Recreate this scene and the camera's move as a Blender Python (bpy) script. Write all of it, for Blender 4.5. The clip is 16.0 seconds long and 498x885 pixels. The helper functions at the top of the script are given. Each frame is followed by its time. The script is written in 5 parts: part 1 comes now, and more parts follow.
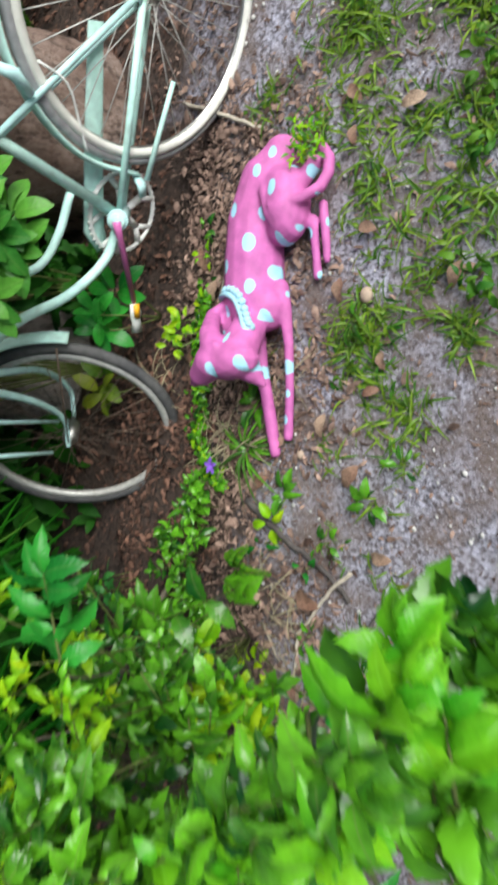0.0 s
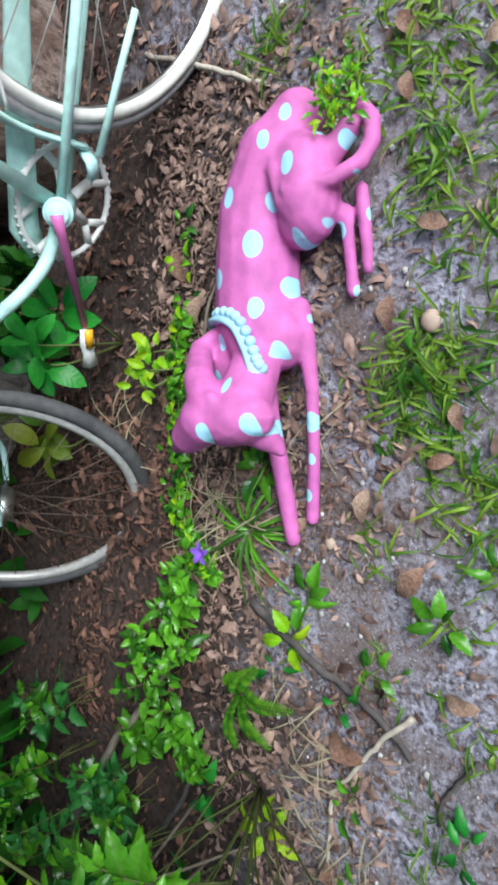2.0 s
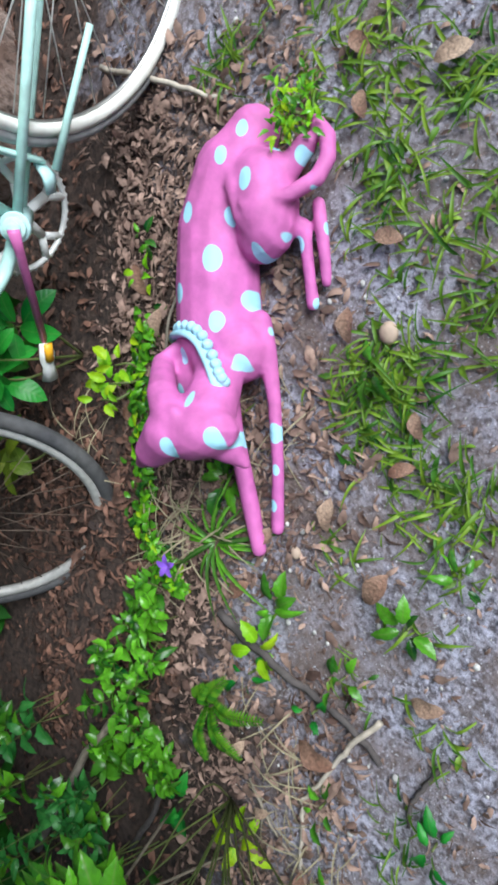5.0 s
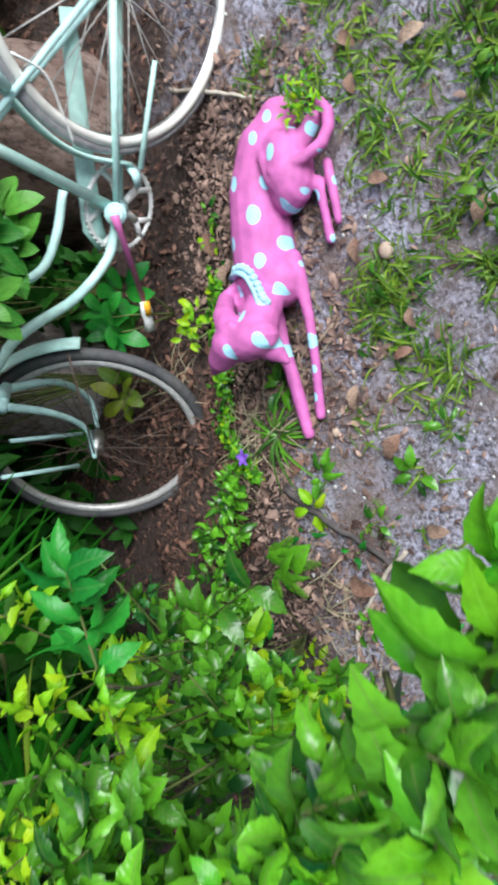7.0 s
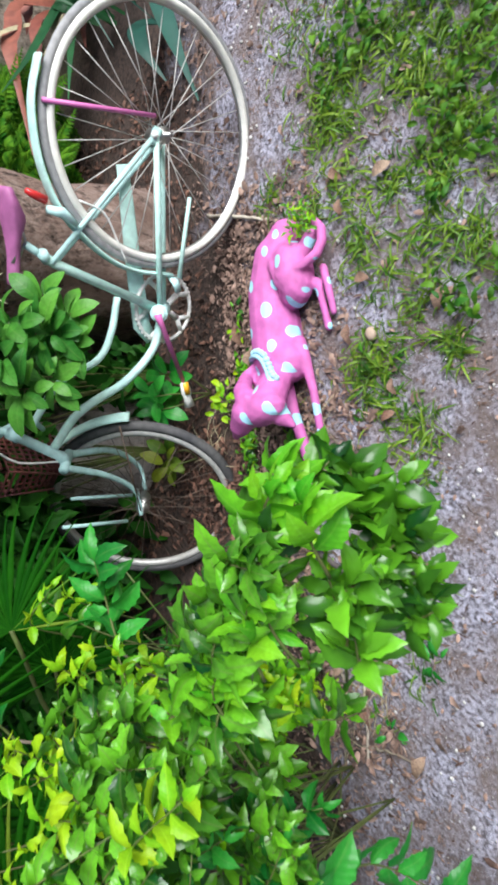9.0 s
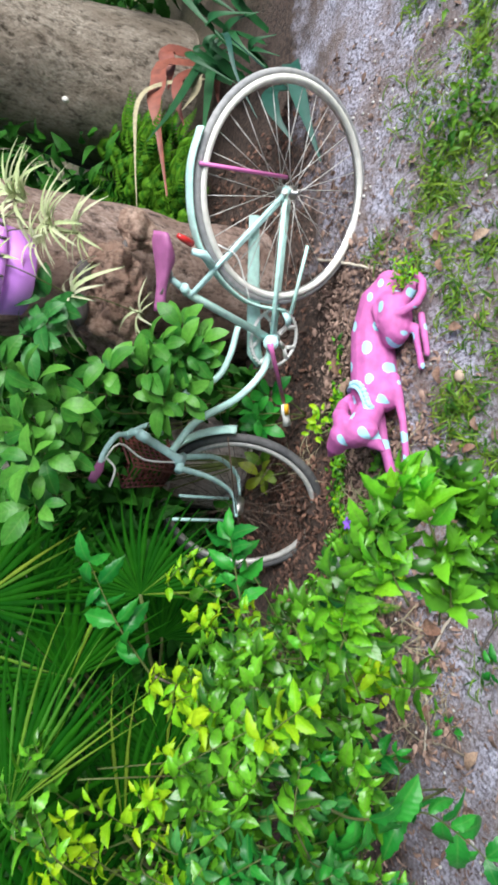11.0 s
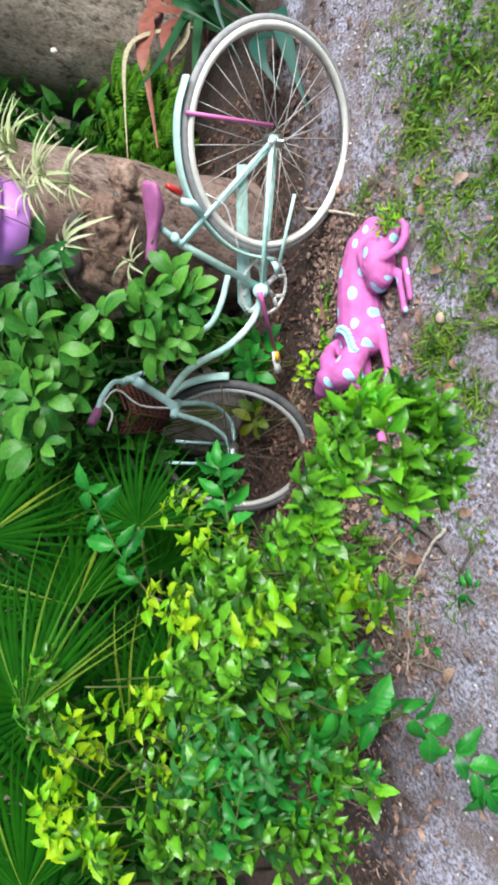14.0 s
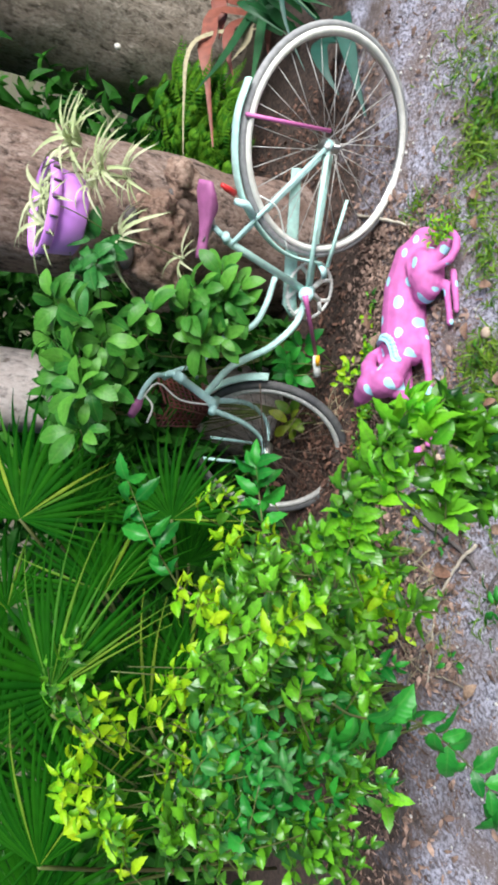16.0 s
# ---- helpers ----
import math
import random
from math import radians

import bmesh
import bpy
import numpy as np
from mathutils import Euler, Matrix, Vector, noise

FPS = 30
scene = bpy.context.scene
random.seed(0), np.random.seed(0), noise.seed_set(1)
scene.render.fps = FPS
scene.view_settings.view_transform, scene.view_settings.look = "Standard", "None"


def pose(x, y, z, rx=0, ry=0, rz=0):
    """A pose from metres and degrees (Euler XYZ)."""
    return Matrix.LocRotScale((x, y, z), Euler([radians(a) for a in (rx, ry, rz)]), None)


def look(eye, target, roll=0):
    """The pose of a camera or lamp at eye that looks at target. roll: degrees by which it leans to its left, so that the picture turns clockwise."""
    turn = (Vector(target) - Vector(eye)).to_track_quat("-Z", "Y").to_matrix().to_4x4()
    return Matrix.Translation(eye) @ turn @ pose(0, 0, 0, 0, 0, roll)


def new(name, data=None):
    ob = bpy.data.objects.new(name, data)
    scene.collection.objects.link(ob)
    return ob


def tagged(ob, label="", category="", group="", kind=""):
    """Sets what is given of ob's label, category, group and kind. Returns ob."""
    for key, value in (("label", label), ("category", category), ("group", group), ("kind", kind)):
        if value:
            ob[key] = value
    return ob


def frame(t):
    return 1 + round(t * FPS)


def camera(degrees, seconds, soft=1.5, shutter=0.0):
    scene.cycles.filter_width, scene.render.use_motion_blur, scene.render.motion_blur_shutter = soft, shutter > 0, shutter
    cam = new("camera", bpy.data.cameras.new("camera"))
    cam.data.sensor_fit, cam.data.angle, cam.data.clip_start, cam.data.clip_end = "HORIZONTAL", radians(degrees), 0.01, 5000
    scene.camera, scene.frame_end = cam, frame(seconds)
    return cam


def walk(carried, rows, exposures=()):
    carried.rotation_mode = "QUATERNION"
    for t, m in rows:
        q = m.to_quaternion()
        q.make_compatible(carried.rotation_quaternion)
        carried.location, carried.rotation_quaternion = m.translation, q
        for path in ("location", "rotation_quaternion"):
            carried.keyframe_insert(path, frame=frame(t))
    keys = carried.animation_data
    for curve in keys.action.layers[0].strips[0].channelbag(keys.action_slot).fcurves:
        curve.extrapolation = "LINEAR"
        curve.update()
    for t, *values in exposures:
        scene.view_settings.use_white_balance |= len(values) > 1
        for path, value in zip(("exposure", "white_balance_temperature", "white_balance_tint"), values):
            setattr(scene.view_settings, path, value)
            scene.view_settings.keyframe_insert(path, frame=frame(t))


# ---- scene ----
cam = camera(42.26, 16.0, soft=3.3, shutter=0.5)
PATH = [
    (0, (0.2565, -0.8671, 1.0658), (0.1774, 0.4920, -0.3987), -92.60),
    (0.5, (0.3033, -0.7549, 0.9891), (0.2789, 0.5396, -0.5354), -92.65),
    (1, (0.3151, -0.6253, 0.8987), (0.2106, 0.6145, -0.6673), -95.95),
    (1.5, (0.3593, -0.5576, 0.8290), (0.2744, 0.6842, -0.7362), -93.66),
    (2, (0.3730, -0.5314, 0.8176), (0.2847, 0.7182, -0.7407), -94.72),
    (2.5, (0.3826, -0.5215, 0.8115), (0.2879, 0.6935, -0.7737), -96.01),
    (3, (0.3841, -0.5228, 0.8076), (0.2909, 0.6595, -0.8022), -95.92),
    (3.5, (0.3843, -0.5231, 0.8049), (0.2774, 0.6333, -0.8231), -97.02),
    (3.7, (0.3855, -0.5208, 0.8066), (0.2895, 0.6154, -0.8362), -96.07),
    (5.8, (0.3817, -0.5704, 0.8288), (0.3524, 0.6449, -0.7580), -95.19),
    (6, (0.3612, -0.6297, 0.8271), (0.3286, 0.6718, -0.6913), -97.07),
    (6.5, (0.3249, -0.7618, 0.9559), (0.3851, 0.5386, -0.5620), -96.84),
    (7, (0.2020, -0.8149, 1.0083), (0.1656, 0.6185, -0.3857), -98.26),
    (7.5, (0.1850, -0.8774, 1.0540), (0.3183, 0.5970, -0.2903), -91.71),
    (8, (0.1587, -0.9668, 1.0604), (0.3224, 0.5542, -0.2287), -94.83),
    (8.2, (0.1310, -0.9732, 1.0554), (0.3866, 0.5529, -0.2120), -92.21),
    (10.3, (0.0960, -1.2095, 1.2488), (0.3252, 0.3710, 0.0459), -90.10),
    (10.5, (0.0944, -1.2054, 1.2765), (0.3498, 0.4161, 0.1340), -88.65),
    (11, (0.0560, -1.1843, 1.3025), (0.4079, 0.4529, 0.2078), -84.60),
    (11.5, (0.0436, -1.1982, 1.3169), (0.3331, 0.4617, 0.2396), -86.18),
    (12, (0.0488, -1.2045, 1.3164), (0.2886, 0.4534, 0.2224), -86.74),
    (12.5, (0.0440, -1.2126, 1.3131), (0.2328, 0.4569, 0.2267), -88.01),
    (13, (0.0606, -1.2282, 1.3204), (0.2715, 0.4468, 0.2475), -87.05),
    (13.5, (0.0628, -1.2588, 1.3222), (0.2811, 0.4213, 0.2595), -88.24),
    (14, (-0.0067, -1.2615, 1.3191), (0.2270, 0.3957, 0.2241), -87.79),
    (14.5, (-0.0419, -1.2618, 1.3257), (0.2310, 0.3942, 0.2390), -86.08),
    (15, (-0.0394, -1.2525, 1.3283), (0.2013, 0.4144, 0.2505), -85.47),
    (15.5, (-0.0195, -1.2565, 1.3327), (0.1993, 0.4266, 0.2741), -85.17),
    (16, (-0.0090, -1.2634, 1.3440), (0.2261, 0.4406, 0.3245), -83.85),
]
walk(cam, [(t, look(eye, target, roll)) for t, eye, target, roll in PATH],
     exposures=[(0, 0.12, 6260, 4), (0.5, 0.18, 6210, -2), (1.0, 0.20, 6010, 5), (1.5, 0.18, 5810, 6), (3.7, 0.15, 5760, 3), (5.8, 0.14, 5760, 6), (6.6, 0.11, 5860, 6), (7.5, 0.44, 5920, 9), (8.2, 0.44, 5970, 9), (10.3, 0.24, 6170, 7), (11.2, 0.46, 6070, 7), (16, 0.46, 6120, 7)])

# ---- light ----
world = bpy.data.worlds.new("sky")
scene.world = world
world.use_nodes = True
wn = world.node_tree
sky = wn.nodes.new("ShaderNodeTexSky")
sky.sky_type, sky.sun_disc = "NISHITA", False
sky.sun_elevation, sky.sun_rotation = radians(40), radians(147)
sky.air_density, sky.dust_density = 1.0, 3.0
wn.nodes["Background"].inputs[1].default_value = 0.07
wn.links.new(sky.outputs[0], wn.nodes["Background"].inputs[0])
sun = new("sun", bpy.data.lights.new("sun", "SUN"))
sun.data.energy, sun.data.angle, sun.data.color = 5.0, radians(40), (1.0, 0.975, 0.95)
sun.matrix_world = look((2.4, -3.3, 3.2), (0.4, 0.0, 0.0))

# ---- helpers of this scene ----
RNG = np.random.default_rng(7)


def material(name, colour, rough=0.6, metal=0.0, vary=0.15, scale=30.0, bump=0.2, bump_scale=None, colour2=None,
             translucent=0.0, island=False, per_object=False, coat=0.0, veins=0.0, spec=0.5):
    """A surface with two scales of variation in colour and a fine relief."""
    m = bpy.data.materials.new(name)
    m.use_nodes = True
    nt = m.node_tree
    n, l = nt.nodes, nt.links
    b = n["Principled BSDF"]
    b.inputs["Roughness"].default_value, b.inputs["Metallic"].default_value = rough, metal
    b.inputs["Coat Weight"].default_value = coat
    b.inputs["Specular IOR Level"].default_value = spec
    tc = n.new("ShaderNodeTexCoord")
    fine, coarse = n.new("ShaderNodeTexNoise"), n.new("ShaderNodeTexNoise")
    fine.inputs["Scale"].default_value, coarse.inputs["Scale"].default_value = scale, scale * 0.15
    fine.inputs["Detail"].default_value, coarse.inputs["Detail"].default_value = 6.0, 3.0
    for tex in (fine, coarse):
        l.new(tc.outputs["Object"], tex.inputs["Vector"])
    c2 = colour2 or tuple(v * 0.6 for v in colour)
    mix = n.new("ShaderNodeMix")
    mix.data_type = "RGBA"
    mix.inputs[6].default_value, mix.inputs[7].default_value = (*colour, 1), (*c2, 1)
    ramp = n.new("ShaderNodeMapRange")
    ramp.inputs[1].default_value, ramp.inputs[2].default_value = 0.35, 0.75
    ramp.inputs[4].default_value = min(1.0, vary * 3)
    if island or per_object:
        add = n.new("ShaderNodeMath")
        add.operation = "MULTIPLY_ADD"
        if island:
            geo = n.new("ShaderNodeNewGeometry")
            l.new(geo.outputs["Random Per Island"], add.inputs[0])
        else:
            info = n.new("ShaderNodeObjectInfo")
            l.new(info.outputs["Random"], add.inputs[0])
        add.inputs[1].default_value = 0.55
        half = n.new("ShaderNodeMath")
        half.operation = "MULTIPLY"
        half.inputs[1].default_value = 0.5
        l.new(coarse.outputs["Fac"], half.inputs[0])
        l.new(half.outputs[0], add.inputs[2])
        l.new(add.outputs[0], ramp.inputs[0])
        ramp.inputs[1].default_value, ramp.inputs[2].default_value = 0.2, 0.9
        ramp.inputs[4].default_value = 1.0
    else:
        l.new(coarse.outputs["Fac"], ramp.inputs[0])
    l.new(ramp.outputs[0], mix.inputs[0])
    grain = n.new("ShaderNodeMix")
    grain.data_type, grain.blend_type = "RGBA", "MULTIPLY"
    tone = n.new("ShaderNodeMapRange")
    tone.inputs[1].default_value, tone.inputs[2].default_value = 0.3, 0.7
    tone.inputs[3].default_value, tone.inputs[4].default_value = 1 - vary, 1 + vary * 0.5
    l.new(fine.outputs["Fac"], tone.inputs[0])
    grain.inputs[0].default_value = 1.0
    l.new(mix.outputs[2], grain.inputs[6])
    l.new(tone.outputs[0], grain.inputs[7])
    skin = grain.outputs[2]
    ribs = None
    if veins:
        # pale midrib and slanting side veins of a leaf that lies along its own x
        axes, side, slant, wave, rib, pale = (n.new(k) for k in ("ShaderNodeSeparateXYZ", "ShaderNodeMath", "ShaderNodeMath", "ShaderNodeMath", "ShaderNodeMapRange", "ShaderNodeMix"))
        l.new(tc.outputs["Object"], axes.inputs[0])
        side.operation = "ABSOLUTE"
        l.new(axes.outputs["Y"], side.inputs[0])
        slant.operation, slant.inputs[1].default_value = "MULTIPLY_ADD", -0.8
        l.new(side.outputs[0], slant.inputs[0])
        l.new(axes.outputs["X"], slant.inputs[2])
        wide = n.new("ShaderNodeMath")
        wide.operation, wide.inputs[1].default_value = "MULTIPLY", 52.0
        l.new(slant.outputs[0], wide.inputs[0])
        wave.operation = "SINE"
        l.new(wide.outputs[0], wave.inputs[0])
        rib.inputs[1].default_value, rib.inputs[2].default_value = 0.028, 0.008
        rib.inputs[4].default_value = veins
        l.new(side.outputs[0], rib.inputs[0])
        pale.data_type = "RGBA"
        l.new(rib.outputs[0], pale.inputs[0])
        l.new(skin, pale.inputs[6])
        pale.inputs[7].default_value = (min(1, colour[0] * 2.5 + 0.15), min(1, colour[1] * 1.5 + 0.12), colour[2] * 2 + 0.05, 1)
        skin, ribs = pale.outputs[2], wave.outputs[0]
    l.new(skin, b.inputs["Base Color"])
    bp = n.new("ShaderNodeBump")
    bp.inputs["Strength"].default_value, bp.inputs["Distance"].default_value = bump, 0.004
    if bump_scale:
        rel = n.new("ShaderNodeTexNoise")
        rel.inputs["Scale"].default_value, rel.inputs["Detail"].default_value = bump_scale, 8.0
        l.new(tc.outputs["Object"], rel.inputs["Vector"])
        l.new(rel.outputs["Fac"], bp.inputs["Height"])
    else:
        l.new(fine.outputs["Fac"], bp.inputs["Height"])
    if ribs:
        l.new(ribs, bp.inputs["Height"])
        bp.inputs["Strength"].default_value, bp.inputs["Distance"].default_value = 0.06, 0.02
    l.new(bp.outputs[0], b.inputs["Normal"])
    if translucent:
        tr, ms = n.new("ShaderNodeBsdfTranslucent"), n.new("ShaderNodeMixShader")
        ms.inputs[0].default_value = translucent
        l.new(skin, tr.inputs[0])
        l.new(b.outputs[0], ms.inputs[1])
        l.new(tr.outputs[0], ms.inputs[2])
        l.new(ms.outputs[0], n["Material Output"].inputs[0])
    return m


def bark(name, light, mid, dark):
    """Rough bark: patchy colour, fine crumbly grain and deep pits, drawn out along the trunk."""
    m = bpy.data.materials.new(name)
    m.use_nodes = True
    n, l = m.node_tree.nodes, m.node_tree.links
    b = n["Principled BSDF"]
    b.inputs["Roughness"].default_value, b.inputs["Specular IOR Level"].default_value = 0.95, 0.2
    tc, mp = n.new("ShaderNodeTexCoord"), n.new("ShaderNodeMapping")
    mp.inputs["Scale"].default_value = (1.0, 1.0, 0.55)
    l.new(tc.outputs["Object"], mp.inputs["Vector"])

    def tex(scale, detail, rough):
        t = n.new("ShaderNodeTexNoise")
        t.inputs["Scale"].default_value, t.inputs["Detail"].default_value, t.inputs["Roughness"].default_value = scale, detail, rough
        l.new(mp.outputs[0], t.inputs["Vector"])
        return t.outputs["Fac"]

    def blend(fac, a, c, lo, hi):
        r, x = n.new("ShaderNodeMapRange"), n.new("ShaderNodeMix")
        x.data_type = "RGBA"
        r.inputs[1].default_value, r.inputs[2].default_value = lo, hi
        l.new(fac, r.inputs[0])
        l.new(r.outputs[0], x.inputs[0])
        for k, v in ((6, a), (7, c)):
            if isinstance(v, tuple):
                x.inputs[k].default_value = (*v, 1)
            else:
                l.new(v, x.inputs[k])
        return x.outputs[2]

    crumbs_fac, pits = tex(95, 6, 0.75), tex(34, 8, 0.7)
    col = blend(tex(7, 4, 0.6), light, mid, 0.38, 0.66)
    col = blend(crumbs_fac, col, mid, 0.42, 0.62)
    col = blend(pits, dark, col, 0.34, 0.50)
    l.new(col, b.inputs["Base Color"])
    add = n.new("ShaderNodeMath")
    add.operation = "MULTIPLY_ADD"
    add.inputs[1].default_value = 0.4
    l.new(crumbs_fac, add.inputs[0])
    l.new(pits, add.inputs[2])
    bp = n.new("ShaderNodeBump")
    bp.inputs["Strength"].default_value, bp.inputs["Distance"].default_value = 1.0, 0.03
    l.new(add.outputs[0], bp.inputs["Height"])
    l.new(bp.outputs[0], b.inputs["Normal"])
    return m


MINT = material("mint_paint", (0.54, 0.84, 0.77), 0.5, vary=0.22, scale=45, bump=0.3, colour2=(0.62, 0.82, 0.70))
SADDLE = material("mauve_paint", (0.40, 0.12, 0.30), 0.6, vary=0.2, scale=40, bump=0.3, colour2=(0.30, 0.10, 0.24))
MINT2 = material("mint_paint_pale", (0.54, 0.80, 0.80), 0.5, vary=0.22, scale=40, bump=0.3, colour2=(0.48, 0.76, 0.68))
PINK = material("pink_paint", (0.62, 0.16, 0.42), 0.4, vary=0.12, scale=60, bump=0.12)
CREAM = material("cream_rubber", (0.80, 0.79, 0.73), 0.6, vary=0.16, scale=40, bump=0.2, colour2=(0.66, 0.63, 0.54))
RUBBER = material("grey_rubber", (0.055, 0.055, 0.06), 0.75, vary=0.3, scale=60, bump=0.4, colour2=(0.14, 0.135, 0.13))
TYRE_GREY = material("faded_tyre", (0.30, 0.30, 0.31), 0.8, vary=0.2, scale=60, bump=0.4, colour2=(0.42, 0.41, 0.39))
STEEL = material("dull_steel", (0.55, 0.55, 0.53), 0.35, 0.9, vary=0.2, scale=80, bump=0.2, colour2=(0.35, 0.30, 0.26))
PALE_STEEL = material("pale_rim", (0.62, 0.61, 0.58), 0.45, 0.35, vary=0.2, scale=80, bump=0.2, colour2=(0.45, 0.42, 0.38))
SPOKE = material("spoke_steel", (0.66, 0.64, 0.60), 0.45, 0.3, vary=0.2, scale=80)
RUSTY = material("rusty_spoke", (0.13, 0.10, 0.08), 0.6, 0.4, vary=0.3, scale=80, colour2=(0.20, 0.13, 0.09))
WHITE = material("white_paint", (0.88, 0.88, 0.84), 0.5, vary=0.15, scale=60)
YELLOW = material("yellow_plastic", (0.85, 0.42, 0.02), 0.35, vary=0.08)
RED = material("red_plastic", (0.60, 0.03, 0.03), 0.3, vary=0.1)
WICKER = material("rusty_basket", (0.16, 0.045, 0.03), 0.8, vary=0.3, scale=90, colour2=(0.07, 0.025, 0.03))
VIOLET = material("violet_plastic", (0.70, 0.28, 0.88), 0.4, vary=0.08, scale=20, bump=0.1)
BARK = bark("bark", (0.55, 0.42, 0.36), (0.27, 0.178, 0.14), (0.045, 0.03, 0.024))
BURL = bark("burl_bark", (0.60, 0.43, 0.34), (0.30, 0.185, 0.135), (0.04, 0.026, 0.020))
BARK_GREY = bark("bark_grey", (0.46, 0.40, 0.33), (0.24, 0.195, 0.15), (0.07, 0.055, 0.04))
BARK_PALE = bark("bark_pale", (0.86, 0.79, 0.76), (0.64, 0.54, 0.50), (0.22, 0.17, 0.15))
PALE_SCAR = material("bare_wood", (0.78, 0.74, 0.66), 0.8, vary=0.2, scale=60)
TWIG = material("dead_wood", (0.30, 0.26, 0.20), 0.85, vary=0.3, scale=60, bump=0.6, colour2=(0.18, 0.14, 0.10))
PALE_TWIG = material("bleached_twig", (0.56, 0.50, 0.41), 0.85, vary=0.3, scale=60, bump=0.5, colour2=(0.36, 0.30, 0.23))
# dead sticks and potting soil; also painted shade in bark hollows and rim slots
DARKWOOD_AND_SHADE = material("dark_wood_and_shade", (0.10, 0.085, 0.08), 0.9, vary=0.35, scale=60, bump=0.6)
STEM = material("green_stem", (0.10, 0.14, 0.03), 0.6, vary=0.25, scale=50, colour2=(0.09, 0.07, 0.03))
HEDGE = material("hedge_leaf", (0.006, 0.062, 0.009), 0.28, vary=0.25, scale=8, bump=0.25, colour2=(0.20, 0.58, 0.022), translucent=0.28, per_object=True, veins=0.35, spec=0.5)
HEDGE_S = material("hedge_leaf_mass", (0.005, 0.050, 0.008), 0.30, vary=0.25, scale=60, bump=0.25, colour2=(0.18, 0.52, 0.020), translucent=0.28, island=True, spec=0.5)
LIME = material("lime_leaf", (0.16, 0.50, 0.008), 0.42, vary=0.15, scale=8, bump=0.2, colour2=(0.46, 0.62, 0.01), translucent=0.35, per_object=True, veins=0.18, spec=0.3)
FRESH = material("fresh_leaf", (0.06, 0.36, 0.012), 0.36, vary=0.2, scale=8, bump=0.2, colour2=(0.24, 0.56, 0.014), translucent=0.32, per_object=True, veins=0.2, spec=0.4)
COOL = material("cool_green_leaf", (0.010, 0.13, 0.018), 0.36, vary=0.2, scale=8, bump=0.2, colour2=(0.045, 0.32, 0.032), translucent=0.25, per_object=True, veins=0.18, spec=0.3)
BROAD = material("broad_leaf", (0.022, 0.145, 0.018), 0.42, vary=0.25, scale=8, bump=0.2, colour2=(0.13, 0.36, 0.04), translucent=0.25, per_object=True, veins=0.18, spec=0.3)
OLIVE = material("olive_leaf", (0.06, 0.16, 0.012), 0.5, vary=0.2, scale=8, bump=0.2, colour2=(0.20, 0.22, 0.014), translucent=0.2, per_object=True, veins=0.18, spec=0.3)
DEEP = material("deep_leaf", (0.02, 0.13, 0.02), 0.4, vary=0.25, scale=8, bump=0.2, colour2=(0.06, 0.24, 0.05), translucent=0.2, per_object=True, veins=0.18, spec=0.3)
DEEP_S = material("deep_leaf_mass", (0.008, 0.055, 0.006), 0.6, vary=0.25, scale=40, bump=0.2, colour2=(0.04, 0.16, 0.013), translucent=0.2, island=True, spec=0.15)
FERN = material("fern_leaf", (0.022, 0.14, 0.008), 0.6, vary=0.25, scale=40, colour2=(0.14, 0.31, 0.014), translucent=0.3, island=True, spec=0.2)
PALM = material("palm_leaf", (0.003, 0.045, 0.001), 0.7, vary=0.2, scale=40, bump=0.1, colour2=(0.014, 0.09, 0.002), translucent=0.15, per_object=True, spec=0.05)
PALM_DRY = material("palm_leaf_pale", (0.03, 0.14, 0.006), 0.6, vary=0.25, scale=40, colour2=(0.20, 0.28, 0.02), translucent=0.2, per_object=True, spec=0.15)
SPIDER = material("variegated_leaf", (0.50, 0.60, 0.28), 0.45, vary=0.2, scale=40, colour2=(0.70, 0.70, 0.48), translucent=0.25, per_object=True)
STRAP = material("strap_leaf", (0.008, 0.06, 0.016), 0.5, vary=0.25, scale=25, bump=0.2, colour2=(0.02, 0.11, 0.03), translucent=0.1, per_object=True, spec=0.3)
RUSSET = material("russet_leaf", (0.18, 0.038, 0.026), 0.5, vary=0.35, scale=25, colour2=(0.28, 0.095, 0.06), translucent=0.1, per_object=True)
GRASS = material("grass_blade", (0.030, 0.14, 0.010), 0.5, vary=0.3, scale=40, colour2=(0.28, 0.42, 0.026), translucent=0.3, island=True)
COVER = material("weed_leaf_mass", (0.025, 0.13, 0.010), 0.55, vary=0.25, scale=50, bump=0.2, colour2=(0.14, 0.29, 0.016), translucent=0.25, island=True, spec=0.3)
STRAW = material("straw", (0.38, 0.33, 0.20), 0.8, vary=0.25, scale=60, colour2=(0.25, 0.22, 0.14))
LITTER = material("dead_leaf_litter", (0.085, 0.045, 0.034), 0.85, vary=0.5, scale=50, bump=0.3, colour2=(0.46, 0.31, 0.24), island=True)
# dead leaves again, darkened to imitate the shade under palms and shrubs
SHADE_LITTER = material("shade_dark_leaf", (0.024, 0.014, 0.011), 0.8, vary=0.5, scale=50, bump=0.3, colour2=(0.27, 0.135, 0.088), island=True)
DEAD = material("dead_leaf", (0.20, 0.095, 0.06), 0.75, vary=0.45, scale=14, bump=0.5, colour2=(0.42, 0.30, 0.21), per_object=True)
PEBBLE = material("pale_chip", (0.62, 0.60, 0.57), 0.8, vary=0.2, scale=60, island=True)
FLOWER = material("violet_petal", (0.28, 0.12, 0.70), 0.5, vary=0.1, translucent=0.2)

# sandy soil, browner and darker where leaf litter has rotted into it
SOIL = bpy.data.materials.new("sandy_soil")
SOIL.use_nodes = True
sn, sl = SOIL.node_tree.nodes, SOIL.node_tree.links
sb = sn["Principled BSDF"]
